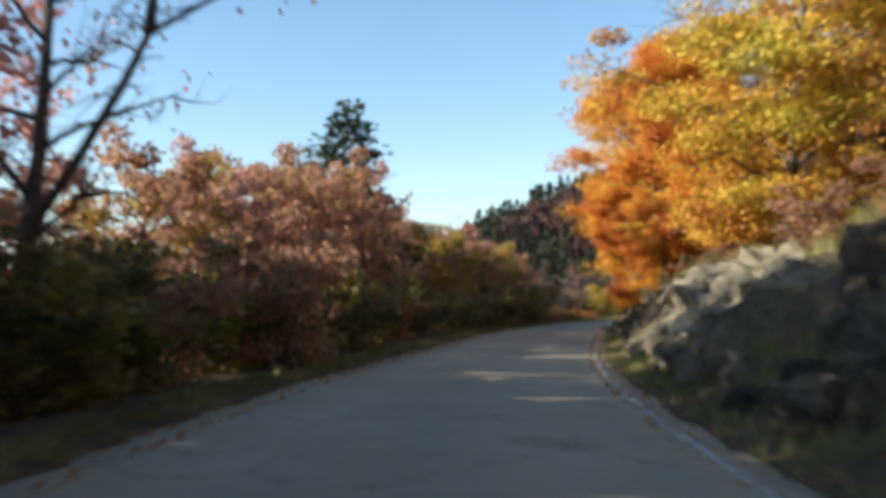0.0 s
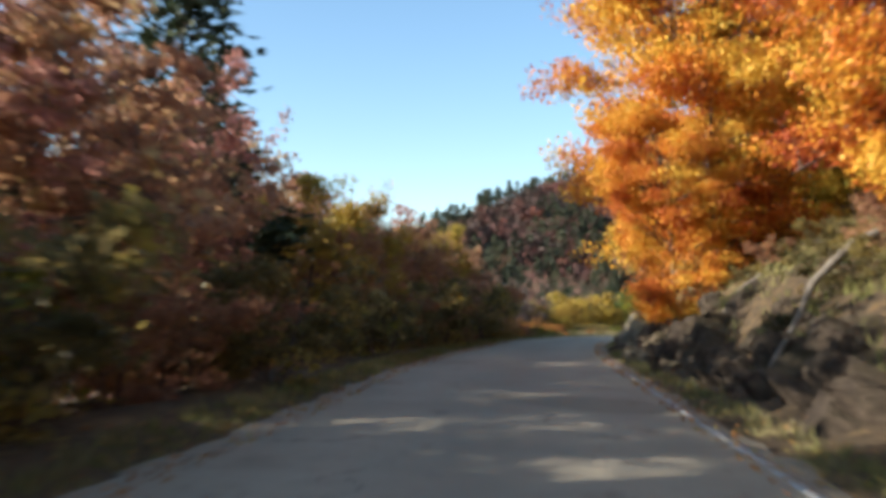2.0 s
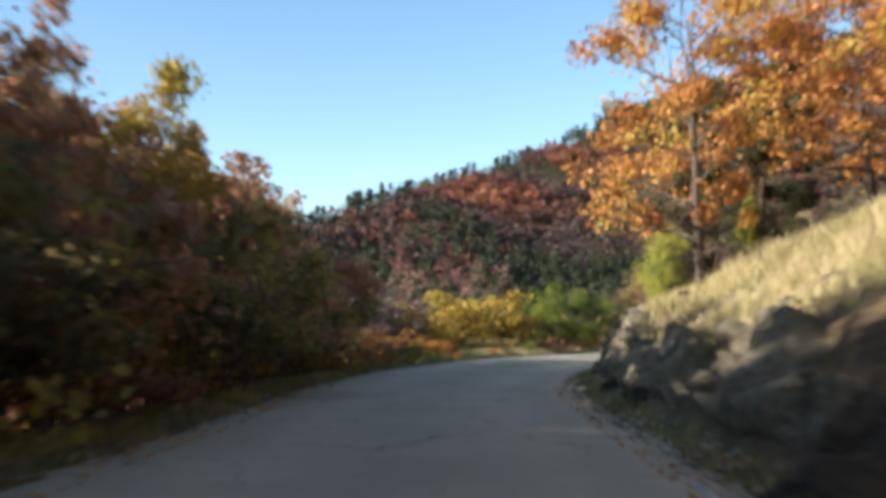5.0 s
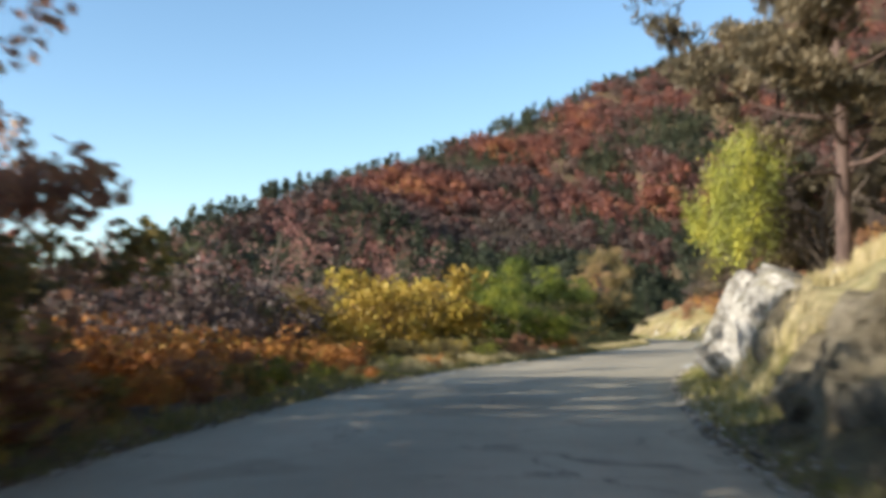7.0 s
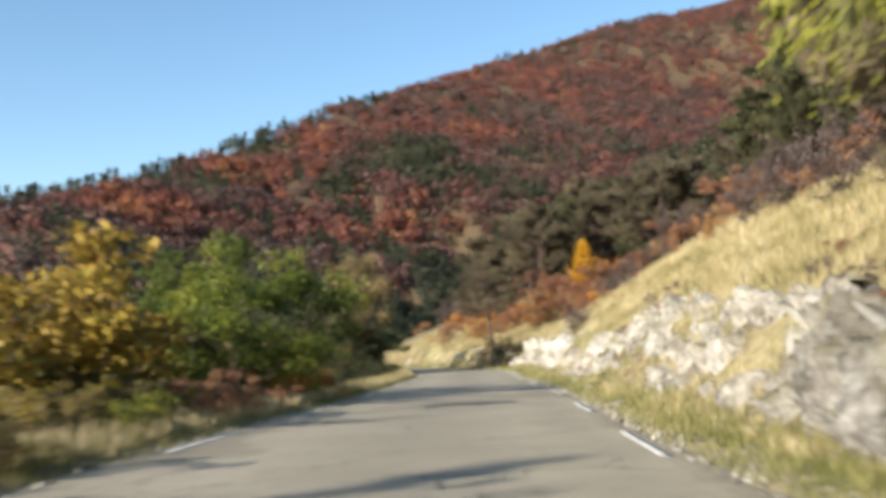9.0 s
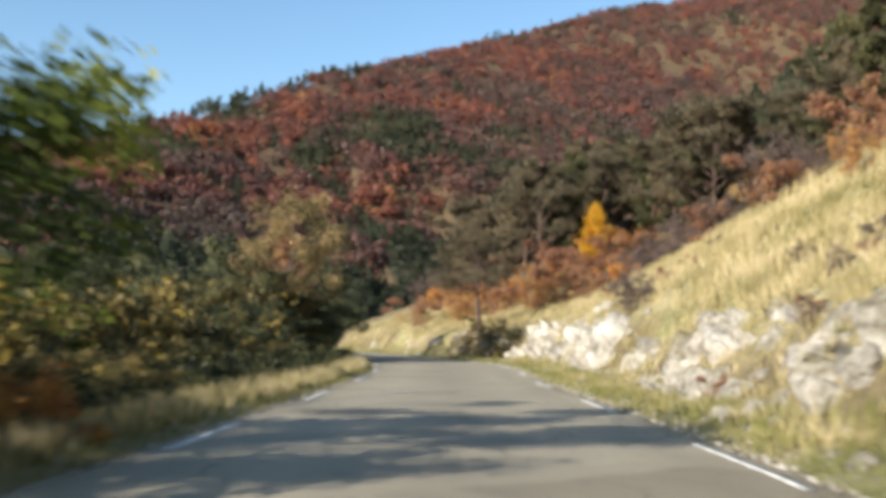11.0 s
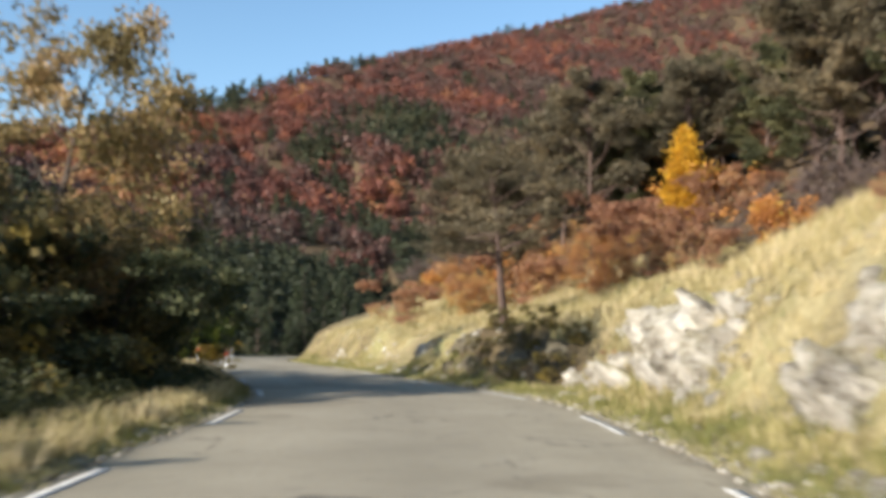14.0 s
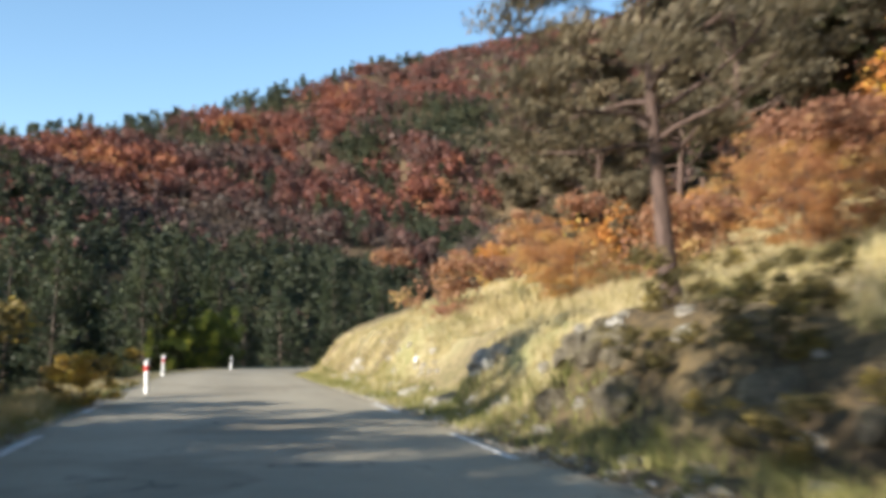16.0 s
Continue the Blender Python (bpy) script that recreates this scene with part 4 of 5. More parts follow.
stand(fir, -5.5, 52.3, 0, top=12.3, wide=1.4)
again(fir, -8.5, 56.0, 70, top=9.0)

lone_pine = tree_thing("lone_pine", *pine(43, 7.6, 4.1, 0.44, 20, 100, 0.15, 0.24, 0.3, bare=0.2, flat=0.4), M_PINEBARK, M_GREYPINE, "pine with bare reddish trunk and spreading crown on the bank", "tree", "pines")
stand(lone_pine, 67.0, 168.9, 0, top=9.9)
lone_pine.matrix_basis = lone_pine.matrix_basis @ Matrix.Rotation(radians(6), 4, (0.47, 0.88, 0)).inverted()
slope_pine = tree_thing("slope_pine", *pine(44, 8.5, 3.1, 0.14, 26, 110, 0.19), M_PINEBARK, M_GREYPINE, "grey green pine on the slope above the road", "tree", "slope pines")
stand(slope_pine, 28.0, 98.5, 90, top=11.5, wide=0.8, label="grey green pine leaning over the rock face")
broad_pine = tree_thing("broad_pine", *pine(45, 8.5, 3.7, 0.24, 25, 120, 0.19, 0.18, 0.2), M_PINEBARK, M_GREYPINE, "broad grey green pine on the slope above the road", "tree", "slope pines")
stand(broad_pine, 24.0, 91.0, 20, top=12.0, label="broad grey green pine leaning over the rock face")
green_pine = tree_thing("green_pine", *pine(47, 9.0, 2.8, 0.10, 28, 110, 0.19, 0.16, 0.9), M_PINEBARK, M_SLOPEPINE, "dark green pine on the slope above the road", "tree", "slope pines")
stand(green_pine, 23.0, 84.0, 200, top=11.0, label="dark green pine leaning over the rock face")
gold_tree = tree_thing("golden_tree", *conifer(53, 5.6, 1.5, 16, 8, 110, 0.08, 0.16, 0.6, 0.62, 0.15, 0.15, 0.2), M_BARK, M_GOLD, "slim bright golden tree on the slope", "tree")
stand(gold_tree, 82.6, 175.4, 0, top=13.3, wide=1.05)
lime_tree = tree_thing("yellow_green_tree", *arching_tree(52, 3.4, 3.7, 0.07, 22000), M_BARK, M_LIME, "yellow green small tree arching out over the rocks", "tree", "yellow green trees")
stand(lime_tree, 26.9, 95.3, 145, top=6.9, wide=0.62)
again(lime_tree, 20.8, 79.2, 150, top=5.6, wide=0.36)
again(bare_tree, 27.5, 97.0, 60, top=7.8, label="dark leafless tree beside the yellow green one")
again(slope_pine, 30.5, 97.0, 10, top=9.5, wide=0.9)

# ---- shrubs
dark_shrub = tree_thing("dark_shrub", *broadleaf(61, 3.6, 2.1, 2100, 0.165, 4, 0.07, 0.05, 12, 0.7, 0.36, fine=False, clumps=70), M_BARK, M_OLIVE, "dense dark olive shrub along the road edge", "shrub", "roadside shrubs")
stand(dark_shrub, -6.0, 8.0, 0)
scrub = tree_thing("low_scrub", *broadleaf(68, 1.6, 1.5, 2600, 0.10, 6, 0.03, 0.03, 16, 0.6, 0.3, fine=False, clumps=90), M_BARK, M_SCRUB, "low dark green scrub on the outer verge", "shrub", "low scrub")
stand(scrub, *place(117.0, left_edge(117.0) - 2.4), 0, top=0.7)
brown_shrub = tree_thing("brown_shrub", *broadleaf(62, 3.4, 2.0, 1900, 0.165, 4, 0.06, 0.05, 12, 0.8, 0.36, fine=False, clumps=70), M_BARK, M_RUSSET, "reddish brown autumn shrub", "shrub", "roadside shrubs")
stand(brown_shrub, 2.0, 62.0, 0)
twig_shrub = tree_thing("leafless_shrub", *broadleaf(63, 4.4, 2.0, 3000, 0.12, 5, 0.06, 0.04, 16, 1.1, 0.36, fine=False), M_BARK, M_TWIG, "leafless grey brown thicket shrub", "shrub", "leafless shrubs")
stand(twig_shrub, 11.0, 104.0, 0, top=4.2)
peach_tree = tree_thing("peach_tree", *broadleaf(28, 5.6, 2.7, 15000, 0.085, 4, 0.09, 0.05, 26, 0.6, 0.36, clumps=190), M_BARK, M_PEACH, "low peach orange autumn tree behind the grassy bank", "tree", "low autumn trees")
stand(peach_tree, 74.4, 172.0, 20, top=6.4)
yellow_shrub = tree_thing("yellow_shrub", *broadleaf(64, 4.0, 2.6, 4500, 0.15, 6, 0.07, 0.03, 18, 0.7, 0.4, fine=False, clumps=90), M_BARK, M_OCHRE, "rounded yellow ochre shrub below the road", "shrub", "yellow shrubs")
stand(yellow_shrub, 19.0, 115.0, 0, top=4.0)
again(yellow_shrub, 16.6, 111.0, 90, top=3.2)
again(yellow_shrub, 22.0, 119.5, 210, top=4.2)
orange_shrub = tree_thing("orange_shrub", *broadleaf(66, 1.8, 1.5, 2600, 0.10, 6, 0.04, 0.03, 14, 0.6, 0.26, fine=False, clumps=70), M_BARK, M_RUST, "low rust orange bush at the verge", "shrub", "orange bushes")
stand(orange_shrub, 10.0, 97.2, 0, top=1.3)
# Dark shrubs added over a bright patch of bank that lacks its shade.
for s, e in ((53.5, 4.2), (56.0, 3.6), (58.0, 4.4), (60.5, 3.8)):
    again(dark_shrub, *place(s, right_edge(s) + e), s * 50, 0.55)
lime_shrub = tree_thing("yellow_green_shrub", *broadleaf(67, 2.2, 1.3, 2200, 0.11, 4, 0.05, 0.04, 12, 0.7, 0.3, fine=False, clumps=60), M_BARK, M_LIME, "yellow green bush among the dark roadside shrubs", "shrub", "yellow green bushes")
stand(lime_shrub, -4.6, 18.8, 0, top=2.0)
green_tree = tree_thing("green_tree", *broadleaf(65, 8.4, 3.7, 26000, 0.13, 4, 0.12, 0.03, 30, 0.55, 0.5, clumps=240), M_BARK, M_GREEN, "dense rounded green tree beside the bend", "tree", "green trees")
stand(green_tree, 27.2, 121.2, 0, top=5.3, wide=0.9)
again(green_tree, 31.0, 138.5, 120, top=3.2)
evergreen = tree_thing("evergreen_tree", *broadleaf(69, 8.4, 3.7, 26000, 0.12, 4, 0.12, 0.03, 34, 0.55, 0.42, clumps=230), M_BARK, M_EVERGREEN, "dense dark evergreen tree below the road", "tree", "green trees")
stand(evergreen, 35.0, 144.0, 40, top=2.6)
for x, y, top in ((40.6, 147.8, 2.4), (43.4, 153.2, 2.7), (45.4, 157.4, 3.5), (37.5, 146.0, 3.2)):
    again(evergreen, x, y, x * 40, top=top, wide=1.1, label="low dense green tree below the road")
again(russet_tree, 27.6, 136.0, 60, top=2.6, wide=1.3)
again(evergreen, 38.2, 153.8, 240, top=3.8)
again(umber_tree, 29.0, 133.6, 20, top=2.8, wide=1.4, label="umber tree among the green ones at the bend")
again(green_tree, 24.0, 126.4, 240, top=3.2, wide=1.2)
for x, y, top in ((50.8, 165.4, 4.6), (52.4, 169.2, 4.2), (52.4, 172.4, 4.0), (49.4, 166.6, 5.2), (50.4, 170.4, 4.9), (50.6, 163.4, 4.8)):
    again(evergreen, x, y, x * 70, top=top, wide=1.15, label="low dense evergreen tree below the road")
again(evergreen, 43.2, 161.2, 30, top=5.6)
again(evergreen, 46.8, 161.0, 70, top=6.2, wide=0.85)
again(twig_shrub, *place(149.5, 5.6), 30, 0.42, label="brown leafless bush hanging over the white rocks")
again(twig_shrub, *place(151.5, 6.2), 130, 0.36, label="brown leafless bush hanging over the white rocks")

rng = np.random.default_rng(505)
# Tall row out of view, added to shade the hedge and road.
for s in np.arange(-9, 22, 6.4):
    out, turn, top = rng.uniform(9.0, 12.5), rng.uniform(0, 360), rng.uniform(8.6, 9.6)
    again(high_tree, *place(s, left_edge(s) - out), turn, top=top if s < 14 else 6.4, wide=1.1)
for s in np.arange(4, 30, 2.4):
    again(dark_shrub, *place(s, left_edge(s) - rng.uniform(3.2, 5.0)), rng.uniform(0, 360), rng.uniform(0.9, 1.25))
for s in np.arange(64, 82, 2.2):
    again(dark_shrub if rng.random() < 0.3 else brown_shrub, *place(s, left_edge(s) - rng.uniform(3.0, 5.2)), rng.uniform(0, 360), rng.uniform(0.95, 1.25), label="tall dense brown shrub in the roadside hedge")
for s in np.arange(66, 83, 3.6):
    again(russet_tree, *place(s, left_edge(s) - rng.uniform(4.2, 6.5)), rng.uniform(0, 360), top=rng.uniform(5.6, 6.8), wide=0.85)
for x, y, k in ((7.6, 84.6, 1.1), (7.0, 87.4, 1.2), (6.6, 90.2, 1.25), (6.0, 92.4, 1.3), (5.4, 94.5, 1.3), (4.6, 88.5, 1.4), (4.2, 91.5, 1.4)):
    again(brown_shrub if rng.random() < 0.5 else dark_shrub, x, y, rng.uniform(0, 360), k, label="tall dense brown shrub in the roadside hedge")
for x, y, top in ((5.6, 89.5, 7.2), (4.8, 92.6, 7.2), (4.6, 86.6, 7.2)):
    again(russet_tree, x, y, rng.uniform(0, 360), top=top, wide=0.9)
rng = np.random.default_rng(5)
for s in np.arange(-4, 85, 1.9):
    d = left_edge(s) - rng.uniform(1.3, 3.2)
    again(dark_shrub if rng.random() < 0.78 else brown_shrub, *place(s, d), rng.uniform(0, 360), rng.uniform(0.55, 1.0) if s < 30 else rng.uniform(0.45, 0.82) if s < 62 else rng.uniform(0.65, 1.1))
for s in np.arange(-2, 84, 5.4):
    again(dark_shrub if rng.random() < 0.5 else brown_shrub, *place(s, left_edge(s) - rng.uniform(4.5, 7)), rng.uniform(0, 360), rng.uniform(0.8, 1.15))
for s in np.arange(84, 128, 1.7):
    again((dark_shrub, brown_shrub, orange_shrub, lime_shrub)[int(rng.choice(4, p=(0.35, 0.25, 0.2, 0.2)))], *place(s, left_edge(s) - rng.uniform(0.9, 1.9)), rng.uniform(0, 360), top=rng.uniform(0.5, 1.1))
for s in np.arange(-34, 84, 6.6):
    if 16 < s < 21:
        continue
    x, y = place(s, left_edge(s) - rng.uniform(5.5, 11))
    again((russet_tree, rose_tree)[int(rng.integers(2))], x, y, rng.uniform(0, 360), top=wood_top(x, y, 10.0) * rng.uniform(0.85, 1.0))
for s in np.arange(56, 80, 3.4):
    x, y = place(s, left_edge(s) - rng.uniform(3.2, 4.6))
    again(russet_tree if rng.random() < 0.5 else ochre_tree, x, y, rng.uniform(0, 360), top=wood_top(x, y, 6.5), wide=0.7)
# Rest of the back row, added to cast shade on the bank opposite.
for s in np.arange(57, 80, 4.6):
    x, y = place(s, left_edge(s) - rng.uniform(9.5, 13.5))
    again(high_tree, x, y, rng.uniform(0, 360), top=rng.uniform(8.2, 9.4))
# Trees left of the view, added only to shade the first metres of road.
for x, y, top in ((-9.4, 6.5, 9.0), (-10.4, 10.5, 8.0), (-6.8, 1.5, 9.0), (-13.0, 8.0, 9.5), (-8.4, 12.2, 8.4), (-10.0, 15.2, 8.2), (-12.0, 18.2, 8.0)):
    again(rose_tree, x, y, rng.uniform(0, 360), top=top)
for s in np.arange(26.6, 37, 3.6):
    x, y = place(s, left_edge(s) - rng.uniform(3.6, 5.5))
    again(russet_tree if rng.random() < 0.6 else rose_tree, x, y, rng.uniform(0, 360), top=wood_top(x, y, 7.0), wide=0.8)
for _ in range(24):
    s = rng.uniform(100, 176)
    again((brown_shrub, twig_shrub)[int(rng.integers(2))], *place(s, right_edge(s) + rng.uniform(2.0, 7.0)), rng.uniform(0, 360), rng.uniform(0.12, 0.26), label="small dry bush on the bank")
for s in np.arange(3, 62, 3.0):
    again(dark_shrub if rng.random() < 0.5 else brown_shrub, *place(s, right_edge(s) + rng.uniform(4.8, 8.5)), rng.uniform(0, 360), rng.uniform(0.35, 0.7))
# Low bushes added over the sunlit bank to make it read as shaded.
for s in np.arange(27, 60, 1.3):
    again(dark_shrub if rng.random() < 0.6 else brown_shrub, *place(s, right_edge(s) + rng.uniform(3.0, 5.2)), rng.uniform(0, 360), rng.uniform(0.22, 0.45), label="low bush added to darken the shaded bank")
# Very dark scrub whose colour stands in for shade under the crowns.
for s in np.arange(28, 52, 0.8):
    again(scrub, *place(s, right_edge(s) + rng.uniform(2.6, 6.4)), rng.uniform(0, 360), top=rng.uniform(0.9, 1.7), wide=1.25, label="low scrub added to darken the bank under the trees")
for s in np.arange(106, 136, 2.0):
    again(dark_shrub, *place(s, left_edge(s) - rng.uniform(2.0, 3.2)), rng.uniform(0, 360), rng.uniform(0.3, 0.6))
for s in np.arange(120, 194, 2.4):
    out = rng.uniform(3.8, 6.0)
    again(dark_shrub, *place(s, left_edge(s) - out), rng.uniform(0, 360), top=(0.28 * out - 0.3 if s < 168 else rng.uniform(1.2, 2.6)))
# Row added to shade the verge scrub, kept low enough to spare the road.
for s in np.arange(110, 158, 4.5):
    out = rng.uniform(9.5, 12.5)
    again(evergreen if rng.random() < 0.7 else umber_tree, *place(s, left_edge(s) - out), rng.uniform(0, 360), top=(out - 3.2) * 0.5, wide=1.0, label="dense tree added well below the road to shade the scrub")
for s in np.arange(118, 176, 1.5):
    for out in (rng.uniform(1.7, 2.4), rng.uniform(2.6, 3.8)):
        again(scrub, *place(s, left_edge(s) - out), rng.uniform(0, 360), top=0.27 * out + rng.uniform(0.0, 0.2), wide=1.2)
for s in np.arange(128, 186, 3.6):
    out = rng.uniform(7.0, 11)
    again(dark_shrub, *place(s, left_edge(s) - out), rng.uniform(0, 360), top=(0.29 * out if s < 166 else rng.uniform(3, 4.5)))
for x, y, top in ((8.6, 98.0, 1.6), (11.4, 99.5, 1.5), (9.4, 100.5, 1.8), (12.6, 103.0, 1.6), (11.6, 96.0, 0.9), (7.2, 97.5, 1.9), (14.2, 105.5, 1.5), (10.6, 94.0, 0.8)):
    again(orange_shrub, x, y, rng.uniform(0, 360), top=top)
for x, y, top in ((12.6, 107.5, 4.4), (9.0, 108.0, 4.8), (14.8, 118.0, 5.2), (8.0, 114.0, 5.5), (12.0, 122.0, 5.5), (7.0, 104.0, 4.0), (10.0, 112.0, 5.0), (16.0, 124.0, 5.0)):
    again(twig_shrub, x, y, rng.uniform(0, 360), top=top)
for x, y, top in ((-4.5, 34.3, 2.4), (-4.9, 30.0, 2.0), (-4.3, 24.5, 1.6), (-5.6, 36.5, 3.2), (-5.0, 13.0, 1.6), (0.6, 52.5, 1.6)):
    again(lime_shrub, x, y, rng.uniform(0, 360), top=top)
# slope above the road
for s in np.arange(96, 236, 4.6):
    for d in (14.5, 19.0, 25.0, 32.0):
        x, y = place(s + rng.uniform(-2, 2), d + rng.uniform(-1.5, 2.5))
        if np.hypot(x - 80, y - 173) < 4.5 or (70 < x < 92 and 166 < y < 192 and d < 24):
            continue
        r = rng.random()
        if d > 15 and r < 0.6:
            again((slope_pine, broad_pine, green_pine)[int(rng.integers(3))], x, y, rng.uniform(0, 360), rng.uniform(0.75, 1.2))
        elif r < 0.78:
            again(twig_shrub, x, y, rng.uniform(0, 360), rng.uniform(0.5, 0.95))
        elif r < 0.93:
            again(brown_shrub, x, y, rng.uniform(0, 360), rng.uniform(0.6, 1.1))
        else:
            again(peach_tree, x, y, rng.uniform(0, 360), rng.uniform(0.3, 0.5), label="small orange brown tree on the slope")
for x, y, k in ((75.0, 177.0, 1.3), (77.0, 182.0, 1.6), (80.0, 176.5, 2.2), (83.0, 182.0, 2.2), (88.5, 222.5, 1.0), (77.0, 165.0, 1.3), (81.5, 172.0, 1.8), (85.0, 176.0, 2.0), (78.0, 190.0, 1.8), (73.0, 160.5, 1.4), (80.5, 196.0, 1.5)):
    if rng.random() < 0.5:
        again(orange_shrub, x, y, rng.uniform(0, 360), k, label="orange autumn bush behind the grassy bank")
    else:
        again(brown_shrub, x, y, rng.uniform(0, 360), k * 0.55)
for x, y, top, kind in ((76.0, 174.0, 7.0, 0), (79.5, 177.5, 8.6, 0), (82.5, 180.5, 9.2, 2), (86.0, 183.5, 10.4, 2), (78.5, 171.5, 8.0, 2), (81.0, 174.5, 9.0, 2), (84.5, 178.0, 9.8, 1), (88.0, 180.5, 11.0, 2), (73.2, 181.0, 5.6, 0),
                        (76.4, 185.5, 6.8, 1), (75.0, 178.4, 6.4, 2), (79.0, 182.5, 7.6, 0), (72.0, 186.0, 5.2, 2), (81.0, 189.0, 8.0, 0), (75.5, 169.5, 7.2, 2), (86.5, 174.0, 11.2, 2), (90.0, 176.5, 12.0, 2)):
    again((peach_tree, peach_tree, brown_shrub)[kind], x, y, rng.uniform(0, 360), top=top - (0.4 if kind < 2 else 0.2), wide=1.3, label=("low orange autumn tree behind the grassy bank", "low peach and yellow tree behind the grassy bank", "purple brown shrub behind the grassy bank")[kind])
for x, y, top in ((76.9, 183.6, 13.0), (83.6, 184.4, 18.5), (88.8, 185.9, 20.0), (94.3, 183.6, 21.0), (99.7, 183.9, 22.0), (101.4, 178.4, 21.5), (88.5, 193.1, 19.0), (96.8, 190.1, 23.0), (91.0, 188.5, 17.0)):
    again((slope_pine, broad_pine, green_pine)[int(rng.integers(3))], x, y, rng.uniform(0, 360), top=top, wide=rng.uniform(0.85, 1.05), label="tall pine with a dense crown on the slope")
for s in np.arange(-40, 92, 4.0):
    for d in (14.0, 21.0, 28.0):
        x, y = place(s + rng.uniform(-1.5, 1.5), d + rng.uniform(-2, 3))
        again((thin_tree, russet_tree, ochre_tree)[int(rng.integers(3))], x, y, rng.uniform(0, 360), rng.uniform(0.9, 1.2), label="autumn tree in the wood above the road")
for s in np.arange(128, 214, 2.0):
    x, y = place(s, rng.uniform(12.5, 19.0))
    if 70 < x < 92 and 166 < y < 192:
        continue
    again((twig_shrub, brown_shrub)[int(rng.integers(2))], x, y, rng.uniform(0, 360), rng.uniform(0.4, 0.8), label="brown undergrowth behind the grassy crest")
# unseen trees along the road behind the start, added for shade and bounced light
for s in np.arange(-50, -4, 11.0):
    again(orange_tree, *place(s, 10 + rng.uniform(0, 3)), rng.uniform(0, 360), rng.uniform(0.8, 0.95))


# ---- woods on the far hill
def small_crowns(seed, count, kind, n=34, leaf=0.34):
    """A few template crowns made of coarse leaf clumps."""
    rng = np.random.default_rng(seed)
    out = []
    for _ in range(count):
        if kind == "pine":
            h = rng.uniform(0, 1, n) ** 0.8
            r = (1 - h) ** 0.75 * 0.30 * np.sqrt(rng.uniform(0.1, 1, n)) * rng.uniform(0.6, 1.15, n)
            a = rng.uniform(0, 2 * math.pi, n)
            c = np.stack([r * np.cos(a), r * np.sin(a), 0.12 + 0.88 * h], 1)
            v, f = leaves(rng, c, leaf * 0.85, np.stack([np.cos(a), np.sin(a), 0.1 + 0 * a], 1), 0.5)
        else:
            u = unit(rng.normal(size=(n, 3)))
            c = u * rng.uniform(0.5, 1.0, n)[:, None] ** 0.5 * np.array([0.42, 0.42, 0.42]) * (1 + 0.25 * np.sin(u[:, :1] * 5 + rng.uniform(0, 6)))
            c[:, 2] = c[:, 2] * 0.95 + 0.52
            v, f = leaves(rng, c, leaf, None, 0.85)
        f = f[:, :3]
        f3 = np.arange(len(f) * 3).reshape(-1, 3)
        out.append((v[f.ravel()], f3))
    return out


def wood_on_hill(name, xy, heights, templates, mat, label, seed, tones=None):
    rng = np.random.default_rng(seed)
    z = sheet_height(xy[:, 0], xy[:, 1])
    vs, fs, n, counts = [], [], 0, []
    for (x, y), zz, h in zip(xy, z, heights):
        v, f = templates[rng.integers(len(templates))]
        a = rng.uniform(0, 2 * math.pi)
        w = rng.uniform(0.85, 1.2)
        m = np.array([[math.cos(a) * w, -math.sin(a) * w, 0], [math.sin(a) * w, math.cos(a) * w, 0], [0, 0, 1]])
        vs.append(v @ m.T * h + (x, y, zz - 0.2))
        fs.append(f + n)
        n += len(v)
        counts.append(len(v))
    me = mesh_from(name, np.vstack(vs), None, np.vstack(fs), mat)
    if tones is not None:
        me.attributes.new("tone", "FLOAT", "POINT").data.foreach_set("value", np.repeat(tones, counts).astype(np.float32))
    return tagged(new(name, me), label, "woods", kind="stuff")


rng = np.random.default_rng(77)
N = 74000
hx, hy = rng.uniform(-120, 900, N), rng.uniform(110, 900, N)
s_, d_ = along(hx, hy)
behind = hy - np.interp(hx, RIDGE[1:, 0], RIDGE[1:, 1])
far = np.hypot(hx - 50, hy - 130)
bearing = np.degrees(np.arctan2(hx - 20, hy - 60))
ok = (behind < 14) & (bearing > -22) & (bearing < 66) & (((d_ < -17) & (hy > 150)) | (d_ > 35) | ((np.abs(d_) > 13) & (s_ > 216)))
ok &= ~((hx < 118) & (hy > 190) & (hy < 300) & (hill(hx, hy) < 5))
ok &= rng.uniform(0, 1, N) < np.clip(1.15 - far / 800, 0.36, 1)
ok |= (np.hypot(hx - 214, hy - 491) < 22) & (behind < 14)
hx, hy, behind, far = hx[ok], hy[ok], behind[ok], far[ok]
mix_n = 1.0 * value_noise(hx, hy, 48, 31) + 0.9 * value_noise(hx, hy, 19, 32) + 0.55 * rng.uniform(-1, 1, len(hx)) + 0.5 * sstep(90, 40, hill(hx, hy)) * (hx > 200) - 0.9 * (hx < 190) * (hill(hx, hy) > 24) * (behind < -8) * (far < 400) + 0.6 * (hill(hx, hy) < 22) - 0.45 * (far > 500) - 0.5 * (far < 230) * (hill(hx, hy) > 2) + 0.3 * (hx < 120) * (far > 230) + 0.9 * (behind > -6) * (far < 520)
